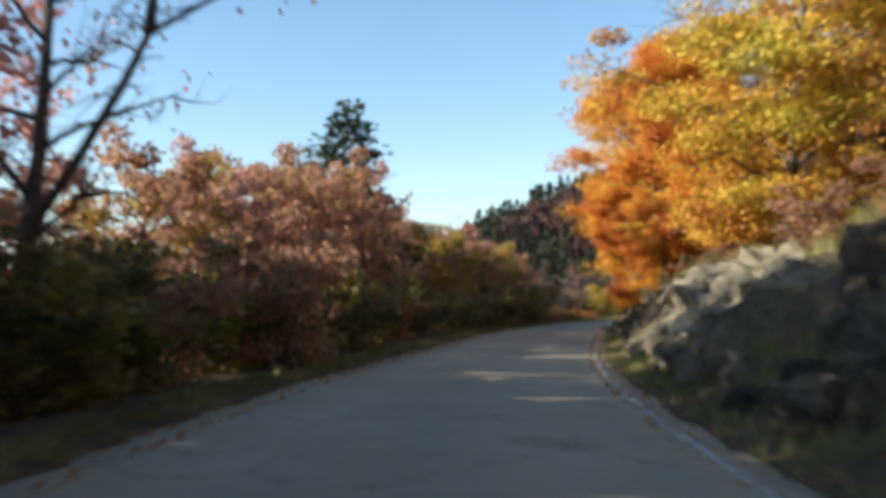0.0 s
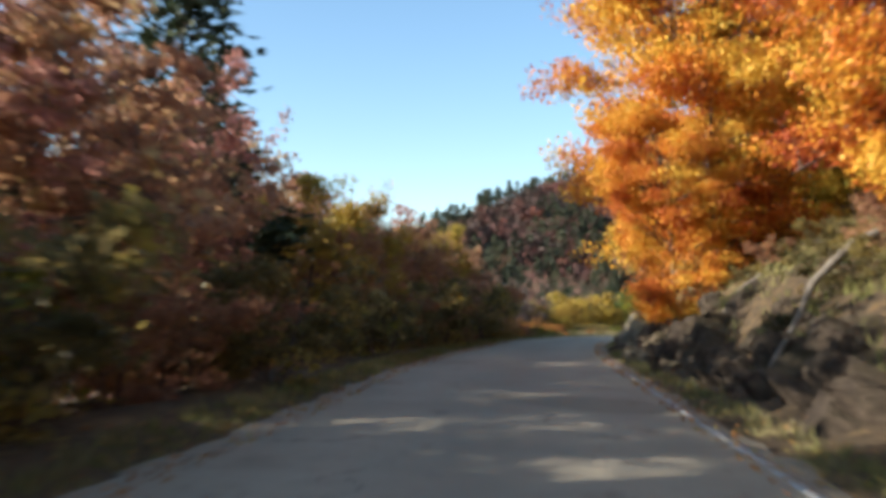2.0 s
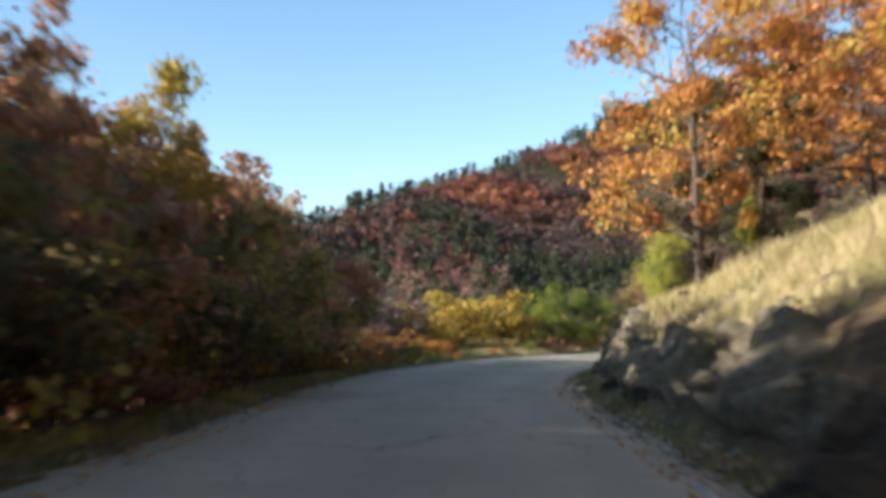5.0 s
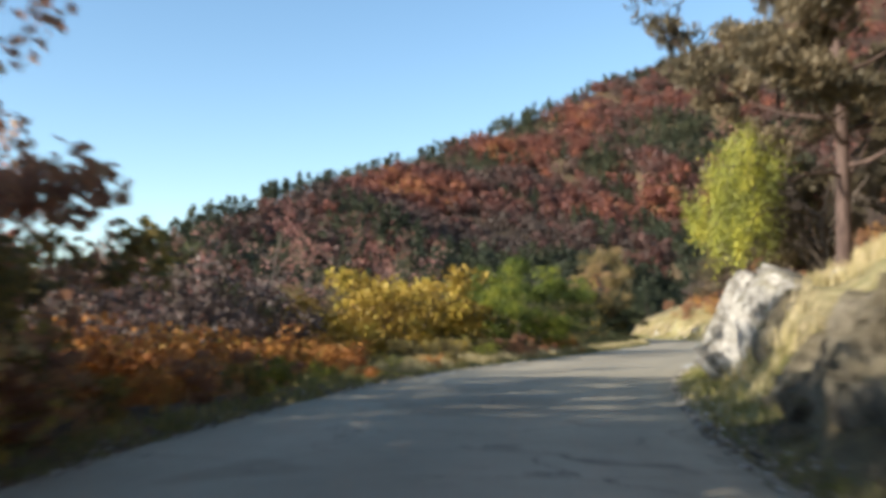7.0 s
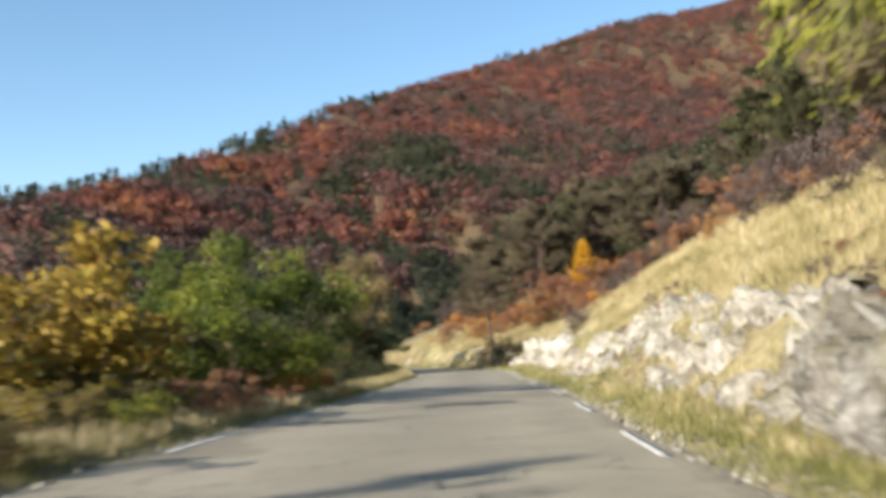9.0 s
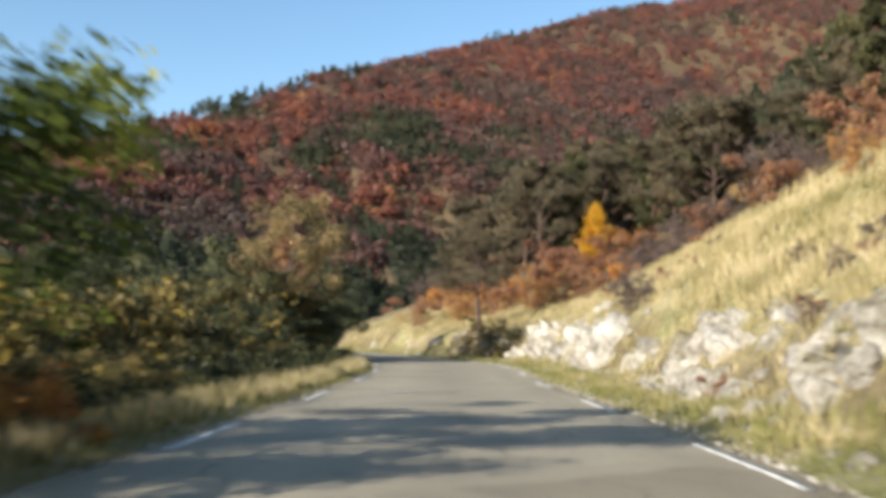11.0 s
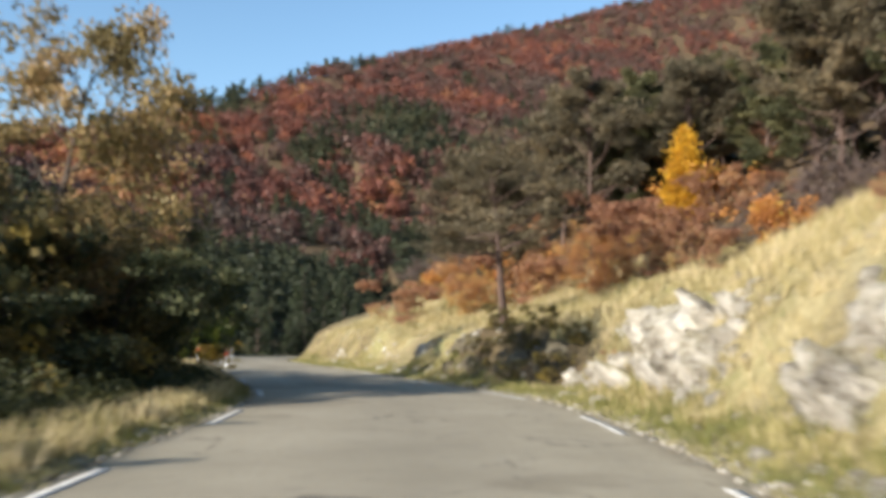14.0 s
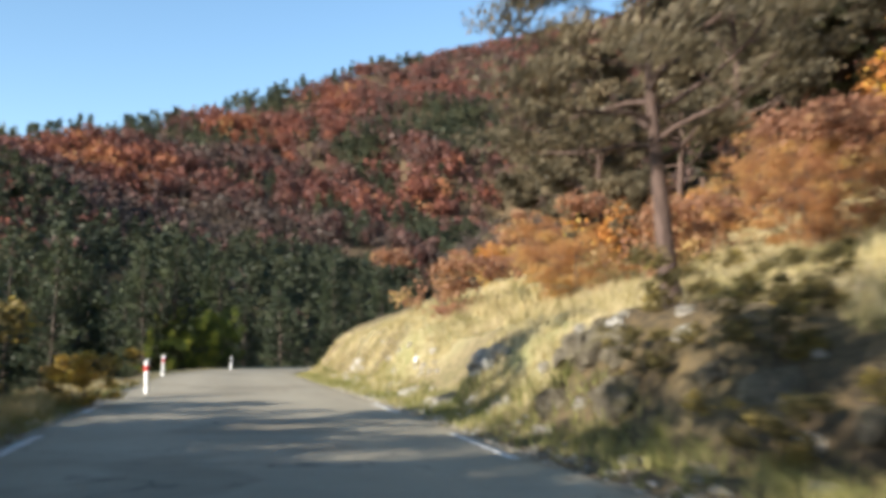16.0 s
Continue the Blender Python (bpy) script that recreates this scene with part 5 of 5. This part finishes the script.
# stands of one kind on the hillside: centre, radius, more pines, how bright the autumn leaves are
STANDS = [(170, 541, 22, -1.4, 0.34), (222, 575, 24, -1.4, 0.26), (433, 680, 50, -1.4, 0.20), (93, 469, 24, -1.4, 0.30), (116, 475, 20, -1.4, 0.22), (308, 560, 26, -1.4, 0.24), (179, 476, 14, -1.5, 0.26), (214, 470, 12, -1.5, 0.24),
          (210, 492, 15, -1.2, -0.06), (309, 522, 22, -0.9, -0.10), (111, 407, 28, -1.2, -0.14), (407, 593, 55, -1.3, -0.02), (566, 658, 90, -1.2, 0.04), (225, 560, 16, -1.0, 0.06),
          (250, 515, 22, 1.1, 0.0), (349, 585, 30, 1.2, 0.0), (67, 393, 30, 1.0, 0.0), (260, 545, 20, 1.0, 0.0), (140, 432, 24, -0.8, -0.14), (190, 515, 16, 0.9, 0.0)]
tone = 0.29 + 0.15 * value_noise(hx, hy, 34, 35) + 0.14 * value_noise(hx, hy, 13, 36) + 0.13 * rng.normal(size=len(hx))
for cx, cy, r, more, bright in STANDS:
    w = np.exp(-((hx - cx) ** 2 + (hy - cy) ** 2) / r**2)
    mix_n, tone = mix_n + more * w, tone + bright * w
pine_sel = mix_n > np.where(hx < 210, 0.1, 0.2)
tier = (far > 125).astype(int) + (far > 210)
M_FARPINE = leaf_material("far_pines", [(0.0, (0.026, 0.034, 0.021)), (0.5, (0.06, 0.070, 0.040)), (0.9, (0.115, 0.115, 0.062))], 0.08, 0.3, 0.15)
M_FARRED = leaf_material("far_autumn_leaves", [(0.05, (0.10, 0.075, 0.06)), (0.28, (0.135, 0.075, 0.062)), (0.45, (0.185, 0.076, 0.06)), (0.62, (0.25, 0.09, 0.06)), (0.8, (0.35, 0.14, 0.065)), (0.97, (0.39, 0.22, 0.09))], tone="tone")
xy = np.stack([hx, hy], 1)
tall = (rng.uniform(6.0, 10.5, len(hx)) * pine_sel + rng.uniform(4.5, 8.0, len(hx)) * ~pine_sel) * (1 + 0.25 * (np.hypot(hx - 214, hy - 491) < 22))
for k, n, leaf, word in ((0, 460, 0.092, "nearest"), (1, 150, 0.165, "nearer"), (2, 64, 0.24, "far")):
    sel = tier == k
    wood_on_hill("pine_woods", xy[pine_sel & sel], tall[pine_sel & sel], small_crowns(81, 6, "pine", n, leaf), M_FARPINE, "dark green pines scattered over the " + word + " hillside", 91)
    wood_on_hill("autumn_woods", xy[~pine_sel & sel], tall[~pine_sel & sel], small_crowns(82, 6, "round", n, leaf), M_FARRED, "red and rust autumn woods covering the " + word + " hillside", 92, tone[~pine_sel & sel])

rng = np.random.default_rng(78)
fx, fy = rng.uniform(-90, 110, 3600), rng.uniform(-80, 190, 3600)
s_, d_ = along(fx, fy)
keep = ((d_ < -18) & (d_ > -85) & (fy < 150)) | ((d_ > 36) & (d_ < 80) & (s_ < 150))
fx, fy, pick = fx[keep], fy[keep], rng.random(keep.sum()) < 0.3
side = np.stack([fx, fy], 1)
grown = rng.uniform(3.5, 5.5, len(fx))
wood_on_hill("pine_woods", side[pick], grown[pick], small_crowns(83, 4, "pine", 90, 0.2), M_FARPINE, "dark green pines on the slope beside the road", 93)
wood_on_hill("autumn_woods", side[~pick], grown[~pick], small_crowns(84, 4, "round", 90, 0.2), M_FARRED, "rust autumn woods on the slope beside the road", 94, 0.42 + 0.2 * rng.normal(size=(~pick).sum()))

valley_fir = tree_thing("valley_fir", *conifer(46, 9.0, 1.9, 20, 6, 44, 0.13, 0.03, -0.1, 0.6, 0.27, 0.12), M_BARK, M_VALLEY, "dark green conifer in the hollow beyond the bend", "tree", "valley conifers")
stand(valley_fir, 72.0, 240.0, 0, top=9.0)
rng = np.random.default_rng(33)
for _ in range(130):
    x, y = rng.uniform(38, 118), rng.uniform(214, 300)
    s, d = along(x, y)
    if d[0] > -8 or (x - 56) / (y - 150) > 0.56:
        continue
    again(valley_fir, x, y, rng.uniform(0, 360), top=rng.uniform(3.5, 11.5), wide=rng.uniform(0.8, 1.15))
for x, y, top in ((46, 200, 5.5), (50, 210, 6.5), (55, 222, 7.0), (42, 215, 7.0), (58, 205, 4.0), (38, 190, 5.0)):
    again(valley_fir, x, y, rng.uniform(0, 360), top=top)

for x, y, top in ((74.0, 231.0, 4.6), (76.6, 233.5, 5.4), (71.5, 229.5, 3.4)):
    again(green_tree, x, y, x * 30, top=top, wide=0.7, label="light green young tree beside the bend")
again(yellow_shrub, 59.2, 179.7, 40, top=1.3, wide=1.2, label="straw coloured bush on the outer verge")

# ================= rocks =================
def rock_mesh(seed, size, detail=3, rough=0.32, mat=None, cuts=5):
    """A weathered stone: a ball broken by flat cuts, cracks and pits."""
    rng = np.random.default_rng(seed)
    bm = bmesh.new()
    bmesh.ops.create_icosphere(bm, subdivisions=detail, radius=1.0)
    v = np.array([p.co[:] for p in bm.verts])
    for _ in range(cuts):
        n = unit(rng.normal(size=3))
        h = rng.uniform(0.6, 0.95)
        over = np.maximum(v @ n - h, 0)
        v -= over[:, None] * n * 0.8
    off = rng.uniform(0, 50, 3)
    for p, co in zip(bm.verts, v):
        q = Vector(co * 1.4 + off)
        ridge = 1 - abs(noise.noise(q * 2.3))
        fine = 1 - abs(noise.noise(q * 6.1))
        k = 1 + rough * noise.fractal(q, 0.8, 2.1, 6) - 0.13 * ridge**6 - 0.07 * fine**4 + 0.03 * noise.noise(q * 13)
        p.co = Vector(co * k * np.array(size))
    me = bpy.data.meshes.new("rock")
    bm.to_mesh(me)
    bm.free()
    me.materials.append(mat)
    return me


def rock(name, me, x, y, z, turn, tilt, k, label, group=""):
    ob = tagged(new(name, me), label, "rock", group)
    ob.matrix_basis = pose(x, y, z, tilt, tilt * 0.6, turn) @ Matrix.Diagonal((k, k, k, 1))
    return ob

BIG_ROCKS = [rock_mesh(200 + i, (1.0, 1.0, 0.9), 5, 0.30, M_ROCK) for i in range(1)]
PALE_SMALL = [rock_mesh(230 + i, (1.0, 0.85, 0.75), 2, 0.34, M_WHITEROCK) for i in range(6)]
PALE_MID = [rock_mesh(240 + i, (1.0, 0.9, 0.85), 3, 0.36, M_WHITEROCK) for i in range(5)]
KHAKI_MID = [rock_mesh(250 + i, (1.0, 0.9, 0.85), 3, 0.36, M_ROCK) for i in range(4)]
SHADEBROWN_MID = [rock_mesh(260 + i, (1.0, 0.9, 0.85), 3, 0.36, M_SHADEBROWN) for i in range(4)]
rng = np.random.default_rng(9)


def outcrop(name, me, s, d, z, size, label, tilt=0.0):
    """A large rock let into the bank; size: across, along, up."""
    x, y = place(s, d)
    x2, y2 = place(s + 1, d)
    ob = tagged(new(name, me), label, "rock", "rock outcrops")
    ob.matrix_basis = pose(x, y, z, tilt, 0, math.degrees(math.atan2(y2 - y, x2 - x)) - 90) @ Matrix.Diagonal((*size, 1))


def scatter(name, meshes, s0, s1, e0, e1, n, k0, k1, label, group, bury=0.15):
    """Stones set into the face of the bank between two distances from the road edge."""
    for _ in range(n):
        s, e = rng.uniform(s0, s1), rng.uniform(e0, e1)
        x, y = place(s, right_edge(s) + 0.25 + e)
        k = k0 + (k1 - k0) * rng.random() ** 2
        rock(name, meshes[int(rng.integers(len(meshes)))], x, y, ground_at(x, y) - k * bury, rng.uniform(0, 360), rng.uniform(-25, 25), k, label, group)


outcrop("boulder", BIG_ROCKS[0], 18.5, 5.3, 0.5, (2.3, 5.6, 2.3), "big khaki weathered limestone boulder in the bank")
scatter("bank_rock", SHADEBROWN_MID, 1, 12, 0.6, 2.6, 14, 0.3, 0.9, "brown earthy rock in the bank, darkened for shade", "bank rocks")
scatter("bank_rock", SHADEBROWN_MID, 27, 63, 0.6, 2.8, 40, 0.25, 1.1, "brown earthy rock in the bank, darkened for shade", "bank rocks", 0.5)
scatter("bank_rock", KHAKI_MID, 12, 27, 0.6, 2.6, 14, 0.2, 0.6, "khaki limestone block in the bank", "bank rocks")
scatter("bank_rock", KHAKI_MID, 46, 54, 0.5, 2.4, 10, 0.3, 0.7, "khaki limestone block in the bank", "bank rocks")
scatter("bank_rock", KHAKI_MID, 64, 88, 0.5, 3.2, 22, 0.15, 0.5, "khaki limestone block in the bank", "bank rocks")
scatter("bank_rock", SHADEBROWN_MID, 64, 84, 0.4, 1.4, 12, 0.15, 0.4, "brown earthy rock in the bank, darkened for shade", "bank rocks")
scatter("pale_rock", PALE_MID, 116, 130, 1.6, 4.6, 26, 0.2, 0.65, "pale limestone block in the bank", "pale rocks", 0.3)
scatter("pale_rock", PALE_MID, 101, 142, 1.0, 5.5, 34, 0.12, 0.5, "pale limestone block in the bank", "pale rocks", 0.3)
scatter("pale_rock", PALE_MID, 142, 176, 0.7, 2.4, 40, 0.12, 0.45, "white limestone block in the grassy bank", "pale rocks", 0.42)
scatter("pale_rock", PALE_MID, 148, 176, 2.6, 4.6, 16, 0.2, 0.6, "white limestone block in the grassy bank", "pale rocks", 0.3)
scatter("pale_rock", PALE_MID, 182, 218, 0.6, 2.2, 44, 0.15, 0.5, "pale limestone block in the bank", "pale rocks", 0.3)
scatter("stone", PALE_SMALL, 100, 218, 0.5, 3.4, 120, 0.06, 0.25, "small pale stone lying on the bank", "stones in the bank", 0.0)


scatter("pale_rock", PALE_MID, 106, 143, 0.8, 4.2, 60, 0.1, 0.5, "pale limestone block in the bank", "pale rocks", 0.35)
scatter("stone", PALE_SMALL, 104, 176, 0.3, 2.6, 110, 0.05, 0.2, "small pale stone lying on the bank", "stones in the bank", 0.0)


def root(s, d0, z0, d1, z1, shift, r):
    """A pale root that runs down the cut bank."""
    rg = np.random.default_rng(int(s * 10))
    pts = []
    for k in np.linspace(0, 1, 9):
        x, y = place(s + shift * k + 0.15 * rg.normal(), d0 + (d1 - d0) * k)
        pts.append((x, y, z0 + (z1 - z0) * k + 0.25 * math.sin(5 * k) + 0.08 * rg.normal()))
    v, f = tube(pts, np.linspace(r, r * 0.45, 9), 7)
    return tagged(new("tree_root", mesh_from("tree_root", v, f, None, M_PALEWOOD, True)), "pale bare root hanging down the earth bank", "root", "roots in the bank")


M_PALEWOOD = bark_material("pale_root_bark", (0.085, 0.07, 0.052), (0.25, 0.215, 0.17))
root(39.5, 6.0, 2.8, 3.5, 0.45, -1.6, 0.10)
root(46.0, 5.4, 2.3, 3.3, 0.3, -1.2, 0.09)


# Dark bushes and rocks added where the tree shadow crosses the bank.
for s, e, k in ((176.4, 2.6, 0.34), (178.0, 1.9, 0.3), (179.6, 2.8, 0.4), (181.2, 2.0, 0.3), (182.6, 3.0, 0.36), (177.4, 3.8, 0.3), (180.6, 4.0, 0.34)):
    again(dark_shrub, *place(s, right_edge(s) + e), s * 40, k, label="low bush added to darken the shadowed hollow of the bank")
scatter("bank_rock", KHAKI_MID, 176, 185, 0.9, 3.2, 14, 0.2, 0.6, "grey rock in the shadowed hollow of the bank", "bank rocks", 0.2)

def face_of(name, s0, s1, e0, e1, mat, label, step=0.11):
    """A stretch of broken rock face standing out of the bank."""
    ss, ee = np.arange(s0, s1 + step / 2, step), np.arange(e0, e1 + step / 2, step)
    S, E = np.meshgrid(ss, ee, indexing="ij")
    H = rock_height(S, E)
    x, y = place(S, right_edge(S) + 0.25 + E)
    z = sheet_height(x, y)
    tx, ty = np.interp(S, S_LINE, TANGENT[:, 0]), np.interp(S, S_LINE, TANGENT[:, 1])
    shift = 0.10 * value_noise(S * 3.1, E * 3.1, 1.0, 71)
    v = np.stack([x - ty * (0.8 * H) + tx * shift, y + tx * (0.8 * H) + ty * shift, z + 0.62 * H], -1).reshape(-1, 3)
    q = grid_quads(len(ss), len(ee))
    q = q[(H.ravel()[q] > -0.02).any(1)]
    group = np.arange(len(v))
    for _ in range(400):
        low = group[q].min(1)
        before = group.copy()
        np.minimum.at(group, q.ravel(), np.repeat(low, 4))
        group = group[group]
        if (group == before).all():
            break
    for g in np.unique(group[q[:, 0]]):
        own = q[group[q[:, 0]] == g]
        if len(own) < 14:
            continue
        used = np.unique(own)
        back = np.full(len(v), -1)
        back[used] = np.arange(len(used))
        at = np.array([*v[used].mean(0)[:2], v[used][:, 2].min()])
        ob = tagged(new(name, mesh_from(name, v[used] - at, back[own][:, ::-1], None, mat)), label, "rock", "rock faces in the bank")
        ob.location = at


# From 26 m on the darker rock tone stands in for shade.
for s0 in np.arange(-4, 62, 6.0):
    face_of("earth_face", s0, s0 + 6, 0.3, 3.6, M_ROCK if s0 < 25 else M_SHADEBROWN, "earthy rock face of the road cut, darkened where the bank is shaded")
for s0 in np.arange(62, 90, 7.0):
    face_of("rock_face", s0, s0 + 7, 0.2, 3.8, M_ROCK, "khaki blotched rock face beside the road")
face_of("cliff_face", 90, 97, 0.4, 3.4, M_CLIFF, "pitted pale grey limestone face cut beside the road", 0.09)
face_of("cliff_face", 97, 103.5, 0.4, 3.4, M_CLIFF, "pitted pale grey limestone face cut beside the road", 0.09)
face_of("cliff_face", 103.5, 110, 0.4, 3.4, M_CLIFF, "pitted pale grey limestone face cut beside the road", 0.09)
for s0 in np.arange(110, 142, 8.0):
    face_of("pale_ledge", s0, s0 + 8, 0.6, 6.0, M_WHITEROCK, "broken pale limestone ledges in the straw grass bank")
for s0 in np.arange(142, 178, 6.0):
    face_of("white_ledge", s0, s0 + 6, 0.6, 4.4, M_WHITEROCK, "white limestone ledges standing out of the grassy bank")
for s0 in np.arange(184, 220, 9.0):
    face_of("pale_ledge", s0, s0 + 9, 0.3, 2.4, M_WHITEROCK, "low pale limestone ledge at the foot of the bank")


# ================= grass =================
def tufts(name, xy, height, blades, mat, label, seed, lean=0.35):
    rg = np.random.default_rng(seed)
    z = sheet_height(xy[:, 0], xy[:, 1])
    n = len(xy)
    base = np.repeat(np.stack([xy[:, 0], xy[:, 1], z], 1), blades, 0)
    h = np.repeat(height, blades) * rg.uniform(0.5, 1.15, n * blades)
    base[:, :2] += rg.normal(size=(n * blades, 2)) * 0.07
    a = rg.uniform(0, 2 * math.pi, n * blades)
    w = (0.010 + 0.022 * h)[:, None]
    side = np.stack([np.cos(a), np.sin(a), 0 * a], 1)
    tip = base + np.stack([rg.normal(size=n * blades) * lean * h, rg.normal(size=n * blades) * lean * h, h], 1)
    base[:, 2] -= 0.04
    v = np.stack([base - side * w, base + side * w, tip], 1).reshape(-1, 3)
    me = mesh_from(name, v, None, np.arange(len(v)).reshape(-1, 3), mat)
    return tagged(new(name, me), label, "grass", kind="stuff")


def strip(rg, n, s0, s1, lo, hi, side, power=1.0):
    s = rg.uniform(s0, s1, n)
    e = lo + (hi - lo) * rg.uniform(0, 1, n) ** power
    d = right_edge(s) + 0.25 + e if side > 0 else left_edge(s) - 0.25 - e
    x, y = place(s, d)
    return np.stack([x, y], 1), e


rg = np.random.default_rng(15)
xy, e = strip(rg, 50000, 64, 226, 0.9, 14.0, 1, 1.25)
keep = value_noise(xy[:, 0], xy[:, 1], 1.8, 51) + 0.5 * rg.uniform(-1, 1, len(e)) + 0.4 * (e > 3.5) > -0.08
xs, _ = along(xy[:, 0], xy[:, 1])
keep &= rock_height(xs, e) < 0.02
keep &= ~((xs < 87) & (e < 1.6))
# No straw grass in the hollow, so its painted shadow stays dark.
keep &= ~((xs > SHADOW_HOLLOW[0]) & (xs < SHADOW_HOLLOW[1]) & (e < 3.6))
tufts("dry_grass", xy[keep], (0.25 + 0.25 * sstep(2.5, 5, e))[keep], 6, M_DRYGRASS, "straw coloured dry grass on the bank above the road", 16)
xy, e = strip(rg, 9000, 0, 226, 0.05, 1.5, 1, 1.0)
xs, _ = along(xy[:, 0], xy[:, 1])
# Verge grass left out along the toe, keeping it dark as if shaded.
xy, e = xy[(xs > 86) | (e < 0.5) | (xs < 26)], e[(xs > 86) | (e < 0.5) | (xs < 26)]
xs, _ = along(xy[:, 0], xy[:, 1])
xy, e = xy[rock_height(xs, e) < 0.02], e[rock_height(xs, e) < 0.02]
tufts("verge_grass", xy, 0.10 + 0.16 * e, 6, M_VERGE, "short olive grass along the road edge", 17)
xy, e = strip(rg, 15000, 0, 205, 0.05, 2.4, -1, 1.3)
xs, _ = along(xy[:, 0], xy[:, 1])
keep = ((xs > 94) & (e < 1.7)) | (e < 0.7)
xy, e = xy[keep], e[keep]
tufts("verge_grass", xy, 0.08 + 0.16 * e, 6, M_VERGE, "short olive grass and weeds along the road edge", 18)
xy, e = strip(rg, 4200, 100, 205, 0.35, 1.6, -1, 1.0)
tufts("dry_grass", xy, 0.25 + 0.12 * e, 6, M_DRYGRASS, "tall dry grass on the outer verge", 19)
xy, e = strip(rg, 2600, 0, 66, 0.8, 8.0, 1, 0.7)
tufts("bank_grass", xy, 0.15 + 0.06 * e, 6, M_VERGE, "sparse olive grass on the shaded bank", 20)


# gravel along the broken road edges
M_GRAVEL, nt, b = material("grey_gravel")
each = nt.nodes.new("ShaderNodeNewGeometry")
nt.links.new(ramp(nt, each.outputs["Random Per Island"], [(0.0, (0.12, 0.105, 0.085)), (0.5, (0.30, 0.265, 0.21)), (1.0, (0.56, 0.52, 0.45))]), b.inputs["Base Color"])
b.inputs["Roughness"].default_value = 0.95
rg = np.random.default_rng(46)
n = 9000
s = rg.uniform(60, 205, n)
right = rg.random(n) < 0.7
out = np.abs(rg.normal(0, 0.32, n)) + 0.12
x, y = place(s, np.where(right, right_edge(s) + out, left_edge(s) - out * 0.8))
r = 0.015 + 0.04 * rg.random(n) ** 3
z = np.where(out < 0.24, 0.0, sheet_height(x, y)) + 0.25 * r
shape = np.array([(1, 0, 0), (-0.6, 0.8, 0), (-0.5, -0.9, 0), (0.1, 0.1, 0.8), (0, 0, -0.5)], float)
turn = rg.uniform(0, 6.28, n)
corner = shape[None] * (r[:, None] * rg.uniform(0.7, 1.3, (n, 5)))[..., None]
cx, cy = corner[..., 0] * np.cos(turn)[:, None] - corner[..., 1] * np.sin(turn)[:, None], corner[..., 0] * np.sin(turn)[:, None] + corner[..., 1] * np.cos(turn)[:, None]
v = np.stack([cx + x[:, None], cy + y[:, None], corner[..., 2] + z[:, None]], -1).reshape(-1, 3)
f = np.array([(0, 1, 3), (1, 2, 3), (2, 0, 3), (1, 0, 4), (2, 1, 4), (0, 2, 4)])
tagged(new("gravel", mesh_from("gravel", v, None, (np.arange(n)[:, None, None] * 5 + f[None]).reshape(-1, 3), M_GRAVEL)), "loose grey gravel along the broken road edges", "gravel", kind="stuff")


# fallen leaves along the shaded road
rg = np.random.default_rng(44)
n = 5200
s = rg.uniform(-2, 76, n)
out = rg.exponential(0.5, n) - 0.35
side = rg.random(n) < 0.5
d = np.where(side, right_edge(s) + 0.1 + out, left_edge(s) - 0.1 - out)
x, y = place(s, d)
on_road = (d < right_edge(s) + 0.2) & (d > left_edge(s) - 0.2)
z = np.where(on_road, 0.012, sheet_height(x, y) + 0.03)
flat = np.stack([np.cos(s * 50), np.sin(s * 50), 0 * s], 1)
v, f = leaves(rg, np.stack([x, y, z], 1), 0.05, flat * 4)
tagged(new("fallen_leaves", mesh_from("fallen_leaves", v, f, None, M_RUST)), "fallen rust and yellow leaves along the road edges", "leaves", kind="stuff")


# ================= delineator posts =================
def marker_post(x, y, height, turn, red):
    base = tagged(new("marker_post"), "white plastic road marker post with a coloured band", "marker post", "marker posts")
    bm = bmesh.new()
    bmesh.ops.create_cone(bm, cap_ends=True, segments=14, radius1=0.075, radius2=0.065, depth=height)
    bmesh.ops.translate(bm, verts=bm.verts, vec=(0, 0, height / 2))
    topf = [v for v in bm.verts if v.co.z > height - 0.01]
    for v in topf:
        v.co.z += v.co.x * 0.5
    bmesh.ops.bevel(bm, geom=[ed for ed in bm.edges if all(v in topf for v in ed.verts)], offset=0.008, segments=2, affect="EDGES")
    me = bpy.data.meshes.new("body")
    bm.to_mesh(me)
    bm.free()
    me.materials.append(M_POST)
    part("body", me, base)
    bm = bmesh.new()
    bmesh.ops.create_cone(bm, cap_ends=False, segments=14, radius1=0.074, radius2=0.073, depth=0.16)
    bmesh.ops.translate(bm, verts=bm.verts, vec=(0, 0, height - 0.24))
    me = bpy.data.meshes.new("band")
    bm.to_mesh(me)
    bm.free()
    me.materials.append(M_RED if red else M_DARK)
    part("band", me, base, "red reflective band" if red else "dark reflective band")
    base.matrix_basis = pose(x, y, ground_at(x, y) - 0.05, 2, -2, turn)


marker_post(61.9, 186.0, 1.1, 0, True)
marker_post(67.0, 207.5, 1.1, 40, True)
marker_post(75.6, 225.5, 1.0, 80, False)
marker_post(69.3, 183.2, 0.35, 10, False)
